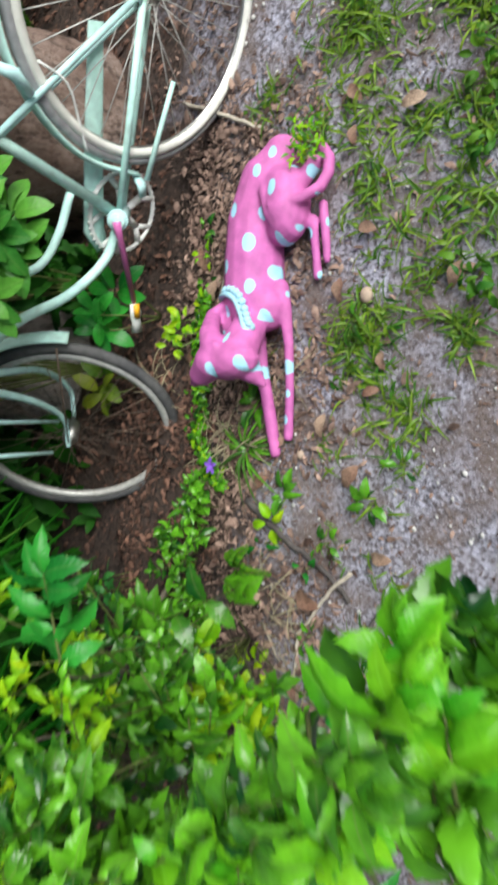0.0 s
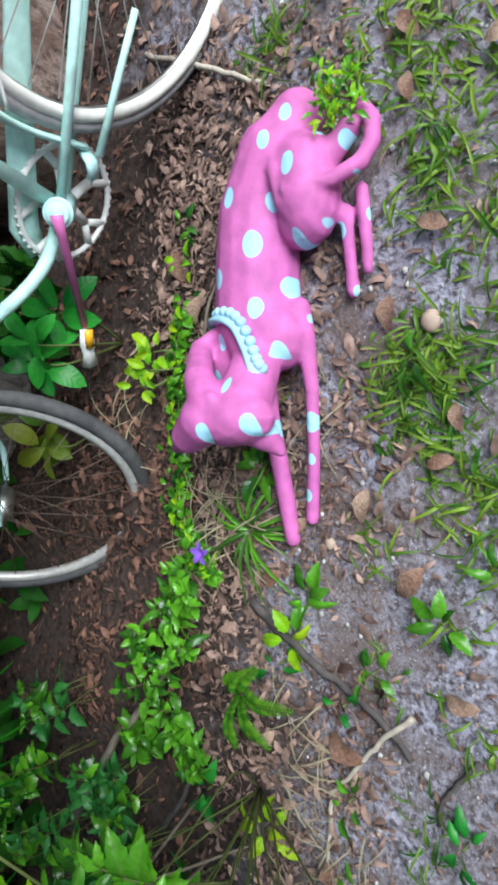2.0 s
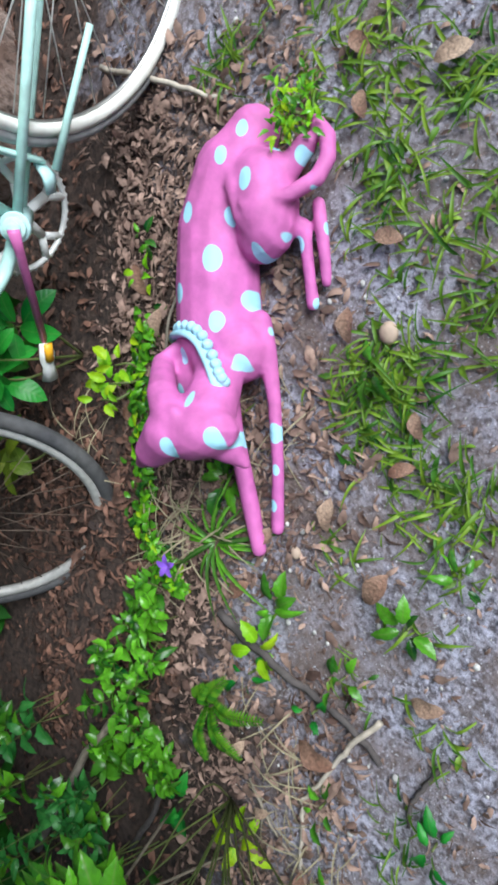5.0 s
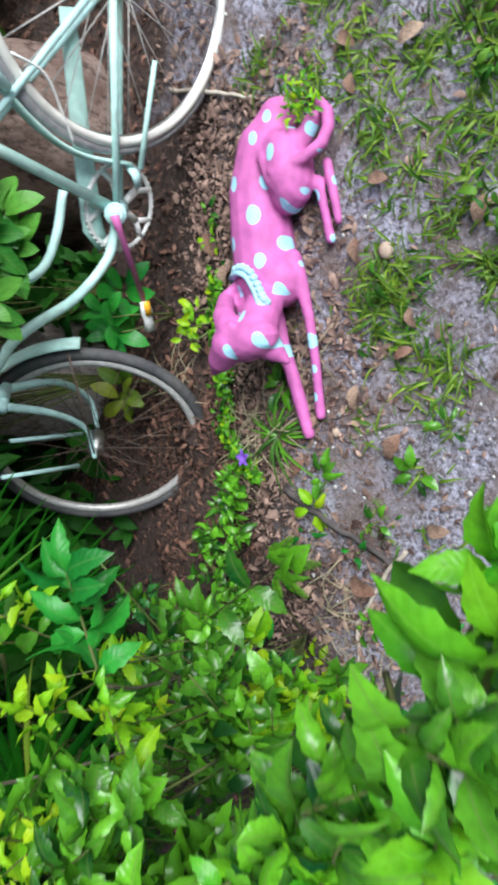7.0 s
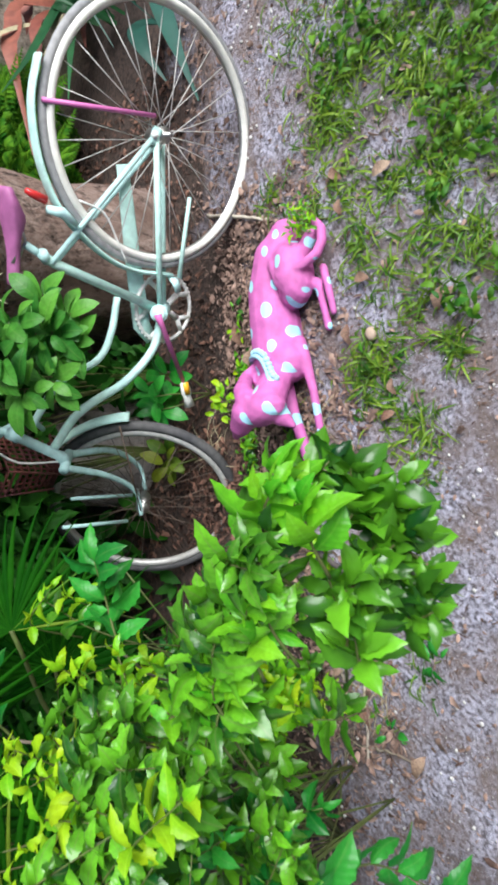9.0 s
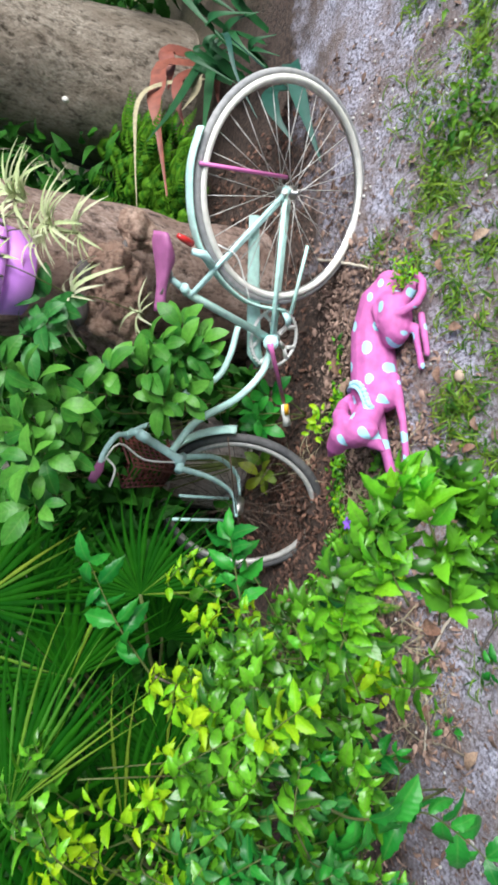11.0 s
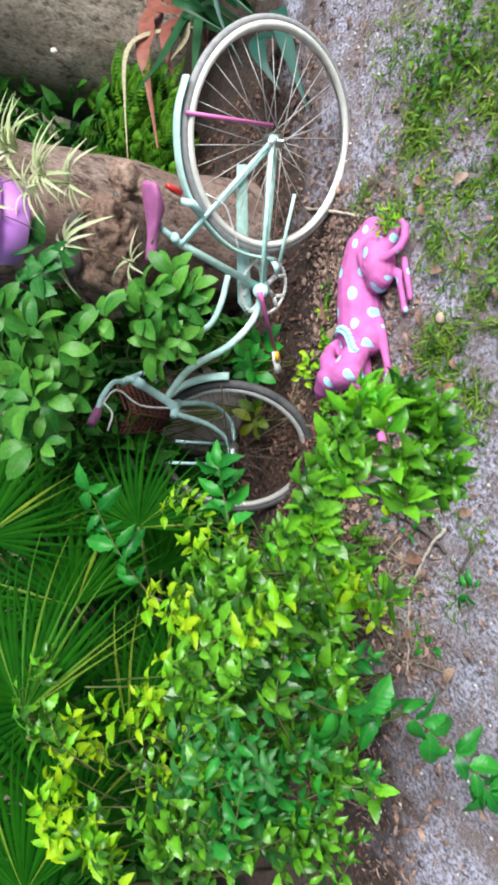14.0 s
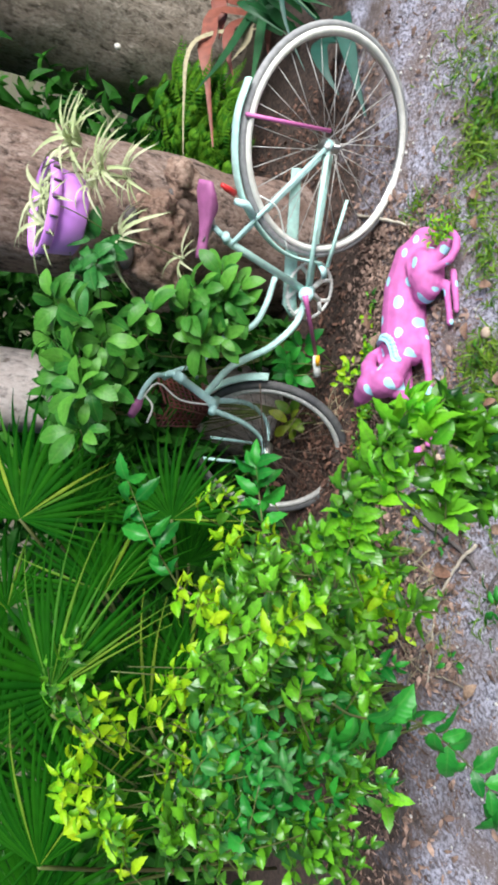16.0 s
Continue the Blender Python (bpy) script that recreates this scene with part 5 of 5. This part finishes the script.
def lathe(c, profile, seg=40):
    m = Mesh()
    for r, z in profile:
        m.v += [(c[0] + r * math.cos(2 * math.pi * s / seg), c[1] + r * math.sin(2 * math.pi * s / seg), c[2] + z) for s in range(seg)]
    m.f = [(i * seg + s, i * seg + (s + 1) % seg, (i + 1) * seg + (s + 1) % seg, (i + 1) * seg + s) for i in range(len(profile) - 1) for s in range(seg)]
    return m


pc = (0.705, 0.248, 0.948)
part("body", lathe(pc, [(0.0, 0.0), (0.086, 0.0), (0.092, 0.005), (0.102, 0.072), (0.098, 0.072), (0.088, 0.01), (0.0, 0.01)]), VIOLET, pot)
part("rim", lathe(pc, [(0.102, 0.068), (0.112, 0.070), (0.115, 0.094), (0.110, 0.096), (0.105, 0.074)]), VIOLET, pot, "flared purple rim")
# rim is uncut; dark bars on it imitate the shade inside its slots
for i in range(18):
    w = 2 * math.pi * i / 18
    d = Vector((math.cos(w), math.sin(w), 0))
    c0 = Vector(pc) + d * 0.114
    part("slot", Mesh().tube([c0 + Vector((0, 0, 0.073)), c0 + Vector((0, 0, 0.091))], 0.007, 6, flat=0.35, side=d), DARKWOOD_AND_SHADE, pot, "dark bar that paints the shaded inside of a rim slot")
part("soil", lathe(pc, [(0.0, 0.082), (0.1, 0.08)]), DARKWOOD_AND_SHADE, pot, "dark potting soil")


def spider_plant(c, n, size, label="small variegated spider plant on the trunk", lift=0.55):
    ob = thing("spider_plant", c, label, "plant", "spider plants")
    for i in range(n):
        w = 2.4 * i + rand(-0.3, 0.3)
        d = Vector((math.cos(w), math.sin(w) * 0.8 - 0.25, lift * rand(0.2, 1.6)))
        leaf_object("ribbon", SPIDER, turn_to(Vector(c) + jitter(0.006), d, Vector((0, -0.3, 1)), size * rand(0.6, 1.15)), ob)
    return ob


spider_plant((0.73, 0.239, 1.021), 16, 0.12, "variegated spider plant spilling out of the purple pot")
spider_plant((0.66, 0.22, 1.017), 9, 0.11, "variegated spider plant spilling out of the purple pot")
spider_plant((0.831, 0.146, 0.981), 24, 0.12, lift=0.8)
spider_plant((0.778, 0.127, 0.929), 22, 0.10)
spider_plant((0.731, 0.118, 0.957), 12, 0.08)
spider_plant((0.787, 0.146, 0.859), 14, 0.09)
spider_plant((0.647, 0.179, 0.862), 12, 0.12, lift=0.2)
spider_plant((0.668, 0.247, 0.662), 8, 0.08)
runner = Mesh()
for a, b in (((0.738, 0.179, 1.047), (0.787, 0.146, 0.859)), ((0.678, 0.16, 1.044), (0.647, 0.179, 0.862)), ((0.647, 0.179, 0.862), (0.668, 0.247, 0.662)), ((0.757, 0.158, 1.058), (0.778, 0.127, 0.929)), ((0.757, 0.178, 1.058), (0.83, 0.146, 0.991))):
    runner.tube(curve([a, Vector(a).lerp(Vector(b), 0.4) + Vector((0, -0.03, 0.02)), b], 8), 0.0014, 5)
solid("runner", runner, STEM, "thin runners that carry the young spider plants", "plant stem")


# ---- litter, grass and small plants on the soil ----
def on_ground(x, y, lift=0.0):
    return Vector((x, y, ground_height(x, y) + lift))


litter, shaded_litter = Mesh(), Mesh()


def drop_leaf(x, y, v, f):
    """Leaves darkened for shade lie behind the front wheel and under the shrubs, dry ones in the open."""
    in_shade = y + 0.10 * noise.noise((x * 6, y * 6, 21.0)) > 0.27 + 0.9 * max(0.0, x - 0.30) or x > 0.55 and y > 0.42
    (shaded_litter if in_shade else litter).add(v, f)


curl = [blade(w, f, d, 4, pk, wv, 0.55) for w, f, d, pk, wv in ((0.36, 0.16, 0.3, 0.5, 0.5), (0.46, -0.2, -0.2, 0.42, 0.6), (0.20, 0.25, 0.4, 0.6, 0.3), (0.13, -0.1, 0.2, 0.5, 0.2), (0.30, 0.15, 0.1, 0.55, 0.7), (0.24, -0.25, 0.5, 0.4, 0.4), (0.10, 0.1, 0.3, 0.5, 0.2), (0.07, 0.1, -0.2, 0.5, 0.1))]
for _ in range(21000):
    x, y = rand(-1.1, 1.7), rand(-0.5, 1.2)
    y_in = y - 0.20 * min(1.0, max(0.0, (x - 0.82) / 0.2))
    dense = min(1.0, max(0.10, (y_in + 0.06 + 0.12 * noise.noise((x * 5, y * 5, 7.0))) / 0.12))
    if x < -0.02 and y > -0.12:
        dense = max(dense, 0.5)
    if 0.15 < x < 0.62 and -0.16 < y < 0.08:
        dense = max(dense, 0.55)
    if x < 0.08 and y > 0.28:
        dense *= 0.5
    if RNG.random() > dense:
        continue
    v, f = curl[int(RNG.integers(8))]
    w = rand(0, 6.283)
    a = np.array(turn_to(on_ground(x, y, rand(0.001, 0.009)), (math.cos(w), math.sin(w), rand(-0.15, 0.15)), Vector((0, 0, 1)) + jitter(0.45), 0.010 + 0.030 * rand(0, 1) ** 2.2))
    drop_leaf(x, y, v @ a[:3, :3].T + a[:3, 3], f)
for _ in range(5200):
    x, y = rand(0.10, 1.0), rand(-0.10, 0.34)
    if noise.noise((x * 7, y * 7, 11.0)) < rand(-0.6, 0.25) - (0.2 if y > 0.06 else -0.15):
        continue
    v, f = curl[int(RNG.integers(7))]
    w = rand(0, 6.283)
    a = np.array(turn_to(on_ground(x, y, rand(0.003, 0.012)), (math.cos(w), math.sin(w), rand(-0.2, 0.2)), Vector((0, 0, 1)) + jitter(0.45), 0.010 + 0.022 * rand(0, 1) ** 2.0))
    drop_leaf(x, y, v @ a[:3, :3].T + a[:3, 3], f)
for k in range(5300):
    x, y = (rand(-0.28, 0.45), rand(0.10, 0.66)) if k < 4200 else (rand(-0.44, 0.0), rand(-0.12, 0.12))
    if noise.noise((x * 9, y * 9, 17.0)) < rand(-0.5, 0.3):
        continue
    v, f = curl[int(RNG.integers(8))]
    w = rand(0, 6.283)
    a = np.array(turn_to(on_ground(x, y, rand(0.003, 0.012)), (math.cos(w), math.sin(w), rand(-0.2, 0.2)), Vector((0, 0, 1)) + jitter(0.45), 0.010 + 0.026 * rand(0, 1) ** 1.8))
    drop_leaf(x, y, v @ a[:3, :3].T + a[:3, 3], f)
# this litter has the shrubs' shade painted into its colour
solid("leaf_litter", shaded_litter, SHADE_LITTER, "dead leaves under the shrubs, with shade put into their dark colour", "leaf litter", kind="stuff")
solid("leaf_litter", litter, LITTER, "brown dead leaves strewn over the soil", "leaf litter", kind="stuff")

crumbs = Mesh()
for _ in range(4500):
    x, y = rand(-0.7, 1.7), rand(-0.6, 0.2)
    if noise.noise((x * 6, y * 6, 3.0)) < rand(-0.5, 0.3):
        continue
    v, f = curl[int(RNG.integers(8))]
    w = rand(0, 6.283)
    a = np.array(turn_to(on_ground(x, y, rand(0.001, 0.004)), (math.cos(w), math.sin(w), rand(-0.1, 0.2)), Vector((0, 0, 1)) + jitter(0.3), rand(0.006, 0.018)))
    crumbs.add(v @ a[:3, :3].T + a[:3, 3], f)
solid("leaf_crumbs", crumbs, LITTER, "crumbled bits of dead leaves on the sand", "leaf litter", kind="stuff")

chips = Mesh()
for _ in range(900):
    x, y = rand(-0.9, 1.6), rand(-0.55, 0.15)
    r = 0.0015 + 0.005 * rand(0, 1) ** 3
    chips.ball(on_ground(x, y, r * 0.4), (r, r * rand(0.6, 1), r * 0.6), 6, 4)
solid("sand_chips", chips, PEBBLE, "pale shell and stone chips in the sand", "gravel", kind="stuff")

DEAD_AT = [(-0.413, -0.146, 0.055), (-0.33, -0.02, 0.04), (-0.24, 0.05, 0.035), (-0.15, 0.09, 0.04), (0.239, -0.089, 0.05), (0.819, -0.289, 0.05), (0.610, -0.200, 0.045), (0.303, -0.201, 0.04), (0.362, -0.224, 0.04), (-0.125, -0.05, 0.07), (0.504, -0.134, 0.05), (-0.012, -0.225, 0.05),
           (0.139, -0.159, 0.06), (0.114, 0.074, 0.05), (0.404, 0.303, 0.06), (0.79, -0.17, 0.042), (0.87, -0.17, 0.045), (0.55, 0.22, 0.05), (0.45, 0.20, 0.05), (0.63, 0.26, 0.06), (0.20, 0.02, 0.04), (0.50, -0.37, 0.05)]
for x, y, size in DEAD_AT:
    w = rand(0, 6.283)
    key = ("dead", "broad")
    if key not in LEAF:
        LEAF[key] = leaf_data("dead_leaf", blade(0.52, 0.16, 0.10, 8, 0.5, 0.22, 0.7), DEAD)
    ob = new("dead_leaf", LEAF[key])
    ob.matrix_world = turn_to(on_ground(x, y, 0.015) - Vector((math.cos(w), math.sin(w), 0)) * size / 2, (math.cos(w), math.sin(w), 0), Vector((0, 0, 1)) + jitter(0.1), size)
    tagged(ob, "curled brown dead leaf lying on the soil", "dead leaf", "dead leaves")

for x, y, r, label in ((0.488, -0.190, 0.016, "pale brown mushroom-like seed pod on the soil"), (0.177, -0.028, 0.010, "small tan nut on the soil")):
    solid("seed_pod", Mesh().ball(on_ground(x, y, r * 0.5), (r, r * 0.85, r * 0.65), 14, 10), material("pod_" + str(r), (0.48, 0.36, 0.27), 0.7, vary=0.2, scale=60), label, "seed pod")


def stick(pts, r, mat, label):
    line = curve([on_ground(x, y, r * 0.8 + h) for x, y, h in pts], 18)
    line = [p + jitter(r * 0.25) for p in line]
    solid("stick", Mesh().tube(line, [r * (1.1 - 0.4 * i / 18) for i in range(19)], 7), mat, label, "stick", "sticks")


stick([(0.07, 0.117, 0.002), (0.001, 0.017, 0.006), (-0.055, -0.087, 0.006), (-0.116, -0.156, 0.002)], 0.007, DARKWOOD_AND_SHADE, "dark rotten stick lying on the sand")
stick([(-0.053, -0.155, 0.006), (-0.10, -0.105, 0.01), (-0.152, -0.065, 0.008), (-0.213, -0.014, 0.004)], 0.0045, PALE_TWIG, "pale forked twig on the sand")
stick([(-0.205, -0.022, 0.004), (-0.26, -0.018, 0.002), (-0.43, 0.0, 0.0)], 0.004, PALE_TWIG, "pale thin twig on the sand")
stick([(-0.09, -0.245, 0), (-0.15, -0.20, 0.003), (-0.19, -0.19, 0)], 0.004, DARKWOOD_AND_SHADE, "short dark twig on the sand")
stick([(1.029, 0.352, 0.004), (0.966, 0.234, 0.012), (0.908, 0.129, 0.010), (0.872, 0.062, 0.0)], 0.0055, PALE_TWIG, "pale stick under the rear wheel")
stick([(0.66, 0.05, 0.0), (0.60, 0.16, 0.008), (0.52, 0.20, 0.012), (0.44, 0.21, 0.0)], 0.003, TWIG, "bent brown twig by the statue")
stick([(-0.556, 0.70, 0.0), (-0.307, 0.51, 0.03), (-0.185, 0.395, 0.04), (-0.044, 0.29, 0.01)], 0.009, TWIG, "long brown branch lying under leaves")
stick([(-0.45, 0.40, 0.0), (-0.33, 0.30, 0.02), (-0.25, 0.27, 0.0)], 0.006, DARKWOOD_AND_SHADE, "brown twig under the hedge")

stick([(-0.401, 0.012, 0.0), (-0.399, -0.06, 0.004), (-0.41, -0.121, 0.0)], 0.0035, TWIG, "pale thin twig on the sand")
stick([(-0.20, 0.08, 0.0), (-0.27, 0.03, 0.004), (-0.32, -0.03, 0.0)], 0.003, TWIG, "pale thin twig on the sand")
grass = Mesh()


def tuft(x, y, n, size, spread=0.03):
    for _ in range(n):
        px, py = x + float(RNG.normal(0, spread)), y + float(RNG.normal(0, spread))
        w = rand(0, 6.283)
        d = Vector((math.cos(w), math.sin(w), rand(0.2, 1.1)))
        kind = ("tuft", "tuft", "grassy", "narrow")[int(RNG.integers(4))]
        long = size * rand(0.5, 1.2) * (0.5 if kind == "narrow" else 1.0)
        grass.add(*leaf_points(kind, turn_to(on_ground(px, py), d, Vector((0, 0, 1)) + jitter(0.2), long)))


TUFTS = [(0.929, 0.068), (0.721, -0.182), (0.681, -0.225), (0.622, -0.16), (0.434, -0.146), (0.349, -0.164), (0.436, -0.21), (0.519, -0.32), (0.267, -0.274), (0.09, -0.204), (0.002, -0.115), (0.228, -0.197),
         (0.166, -0.276), (0.174, -0.101), (-0.059, -0.242), (-0.244, -0.167), (0.812, -0.08), (0.842, -0.174), (0.286, 0.09), (0.39, -0.13), (0.40, -0.19), (0.33, -0.22), (0.30, -0.27), (0.46, -0.27), (0.56, -0.21), (0.60, -0.26)]
for x, y in TUFTS:
    tuft(x, y, 18, 0.045, 0.020)
for x, y, n, spread in ((0.842, -0.174, 90, 0.05), (0.70, -0.21, 70, 0.035), (0.434, -0.155, 60, 0.03), (0.345, -0.175, 80, 0.035), (0.43, -0.215, 60, 0.03), (0.519, -0.33, 60, 0.035), (0.267, -0.28, 60, 0.03), (0.82, -0.07, 40, 0.03), (0.93, 0.05, 36, 0.025), (0.99, -0.15, 120, 0.06), (1.12, -0.22, 160, 0.08), (1.3, -0.15, 160, 0.08), (0.62, -0.34, 60, 0.04), (1.0, -0.33, 120, 0.08)):
    tuft(x, y, n, 0.048, spread)
for _ in range(2000):
    x, y = rand(-0.9, 2.4), rand(-0.75, 0.1)
    lush = noise.noise((x * 3.2, y * 3.2, 2.0)) + 0.55 * noise.noise((x * 9, y * 9, 5.0)) + (0.26 if x > 0.75 and y < -0.02 else -0.12) + (0.1 if y < -0.3 else 0) - (0.2 if x < 0.22 else 0) + (0.3 if x > 1.0 and y < -0.3 else 0) + (0.35 if x > 0.45 and y < -0.37 else 0)
    if lush > 0.38 and not (x > 0.95 and -0.12 < y):
        tuft(x, y, 15, 0.044, 0.019)
cover = Mesh()
for _ in range(5000):
    x, y = rand(0.45, 2.2), rand(-0.95, -0.16)
    if x < 0.95 and y > -0.36:
        continue
    if noise.noise((x * 4, y * 4, 9.0)) + 0.4 * noise.noise((x * 13, y * 13, 4.0)) < 0.10 - 0.8 * (-0.34 - y):
        continue
    w = rand(0, 6.283)
    cover.add(*leaf_points("ovate" if RNG.random() < 0.6 else "narrow", turn_to(on_ground(x, y, rand(0.004, 0.05)), (math.cos(w), math.sin(w), rand(-0.2, 0.6)), Vector((0, 0, 1)) + jitter(0.4), rand(0.016, 0.036))))
solid("ground_cover", cover, COVER, "low dark-green leafy weeds among the grass", "weeds", kind="stuff")
solid("grass", grass, GRASS, "short green grass growing through the sand", "grass", kind="stuff")
dry = Mesh()
for cx, cy, n in ((-0.22, 0.02, 12), (-0.30, -0.05, 12), (-0.36, 0.05, 12), (-0.12, 0.06, 8), (0.20, 0.16, 26), (0.14, 0.25, 22), (0.34, 0.42, 16), (0.45, 0.02, 10), (0.33, 0.02, 8)):
    for _ in range(n):
        w = rand(0, 6.283)
        dry.add(*leaf_points("stalk", turn_to(on_ground(cx + rand(-0.04, 0.04), cy + rand(-0.04, 0.04), 0.008), (math.cos(w), math.sin(w), rand(0.0, 0.25)), (0, 0, 1), rand(0.06, 0.14))))
solid("dry_grass", dry, STRAW, "dry straw-coloured grass stalks", "dry grass", kind="stuff")


def weed(x, y, n, size, mat=HEDGE, shape="ovate", height=0.02, label="small green weed with pointed leaves growing in the sand"):
    ob = thing("weed", on_ground(x, y), label, "weed", "weeds")
    part("stem", Mesh().tube([on_ground(x, y, -0.005), on_ground(x, y, height)], 0.002, 5), STEM, ob)
    rosette(ob, on_ground(x, y, height), n, size, mat, shape, 0.35, (0, 0, 1))


for x, y, n, size, mat in ((0.029, 0.028, 7, 0.045, LIME), (0.095, 0.001, 7, 0.045, HEDGE), (0.09, -0.204, 6, 0.040, HEDGE), (0.0, -0.10, 6, 0.035, HEDGE), (0.286, 0.09, 7, 0.05, HEDGE), (-0.28, 0.225, 7, 0.05, COOL),
                           (0.693, 0.238, 6, 0.03, HEDGE), (0.166, -0.276, 6, 0.030, HEDGE), (-0.02, 0.06, 5, 0.03, COOL), (-0.06, -0.05, 5, 0.03, COOL), (-0.20, -0.23, 6, 0.04, COOL), (0.44, -0.17, 5, 0.05, HEDGE), (0.63, 0.235, 5, 0.03, LIME), (-0.296, 0.089, 9, 0.05, LIME), (-0.325, -0.076, 5, 0.03, HEDGE), (-0.348, -0.10, 5, 0.03, COOL), (-0.199, -0.059, 5, 0.03, HEDGE)):
    weed(x, y, n, size, mat)
# moss-like tuft over the statue's rump
tuft_top = thing("weed", (0.778, -0.10, 0.0), "yellow-green mossy weed growing over the statue", "weed", "weeds")
for k in range(90):
    p = Vector((0.778 + rand(-0.035, 0.045), -0.098 + rand(-0.03, 0.03), rand(0.05, 0.10)))
    leaf_object("narrow", LIME if k % 2 else HEDGE, turn_to(p, jitter(1) + Vector((0, 0, 0.4)), (0, -0.3, 1), rand(0.013, 0.022)), tuft_top)
part("stem", Mesh().tube([(0.79, -0.12, 0.0), (0.785, -0.105, 0.05), (0.778, -0.10, 0.085)], 0.003, 5), STEM, tuft_top)

# creeping vine between the bicycle and the statue
vine = thing("creeping_vine", (0.42, 0.28, 0.0), "creeping vine with small bright leaves on the litter", "vine")
vline = curve([on_ground(0.56, 0.24, 0.02), on_ground(0.46, 0.27, 0.02), on_ground(0.38, 0.275, 0.02), on_ground(0.29, 0.275, 0.02), on_ground(0.21, 0.28, 0.02), on_ground(0.15, 0.24, 0.02), on_ground(0.10, 0.20, 0.02)], 40)
part("stem", Mesh().tube(vline, 0.0016, 5), STEM, vine)
for p in vline:
    for _ in range(9):
        leaf_object("ovate", LIME if RNG.random() < 0.2 else HEDGE, turn_to(p + jitter(0.009), jitter(1) * Vector((1, 1, 0.2)), Vector((0, 0, 1)) + jitter(0.2), rand(0.018, 0.03)), vine)

# low leafy plants in front of the hedge
shoots = []
for x, y, h in ((0.075, 0.248, 0.05), (0.05, 0.24, 0.08), (-0.041, 0.332, 0.10), (-0.09, 0.309, 0.08), (-0.029, 0.26, 0.06), (-0.164, 0.304, 0.06), (-0.10, 0.35, 0.10), (0.02, 0.28, 0.08), (-0.20, 0.29, 0.05), (-0.22, 0.25, 0.05)):
    g = on_ground(x, y)
    shoots += [(g + jitter(0.01), g + Vector((rand(-0.03, 0.05), rand(-0.05, 0.03), h))) for _ in range(3)]
leafy("low_plant", "low plant with small dark-green leaves and a violet flower", on_ground(0.0, 0.29), shoots, HEDGE, size=0.040, pairs=4, category="plant", shape="ovate")
shoots = []
for x, y, h in ((-0.192, 0.58, 0.16), (-0.33, 0.60, 0.22), (-0.40, 0.52, 0.25), (-0.30, 0.46, 0.15), (-0.36, 0.42, 0.15), (-0.42, 0.35, 0.15), (-0.48, 0.45, 0.22), (-0.25, 0.40, 0.06), (-0.5, 0.3, 0.15), (-0.45, 0.2, 0.12)):
    g = on_ground(x, y)
    shoots += [(g + jitter(0.02), g + Vector((rand(-0.03, 0.05), rand(-0.05, 0.03), h))) for _ in range(4)]
leafy("low_plant", "leafy ground plants with pointed green leaves beside a fallen branch", on_ground(-0.35, 0.45), shoots, DEEP, size=0.046, pairs=5, category="plant", second=HEDGE, share=0.6)
petals = Mesh()
fc = on_ground(0.145, 0.195, 0.05)
for i in range(5):
    w = 1.2566 * i
    petals.add(*leaf_points("broad", turn_to(fc, (math.cos(w), math.sin(w), 0.5), (0, 0, 1), 0.022)))
flower = thing("flower", on_ground(0.145, 0.195), "small violet flower among grass", "flower")
part("petals", petals, FLOWER, flower)
part("stem", Mesh().tube([on_ground(0.145, 0.195), fc], 0.0015, 5), STEM, flower)
tuft_g = thing("grass_clump", on_ground(0.185, 0.12), "clump of long arching green grass blades", "grass clump")
for i in range(34):
    w = rand(0, 6.283)
    leaf_object("grassy", HEDGE, turn_to(on_ground(0.185, 0.12), (math.cos(w), math.sin(w), rand(0.2, 0.9)), (0, 0, 1), rand(0.06, 0.13)), tuft_g)
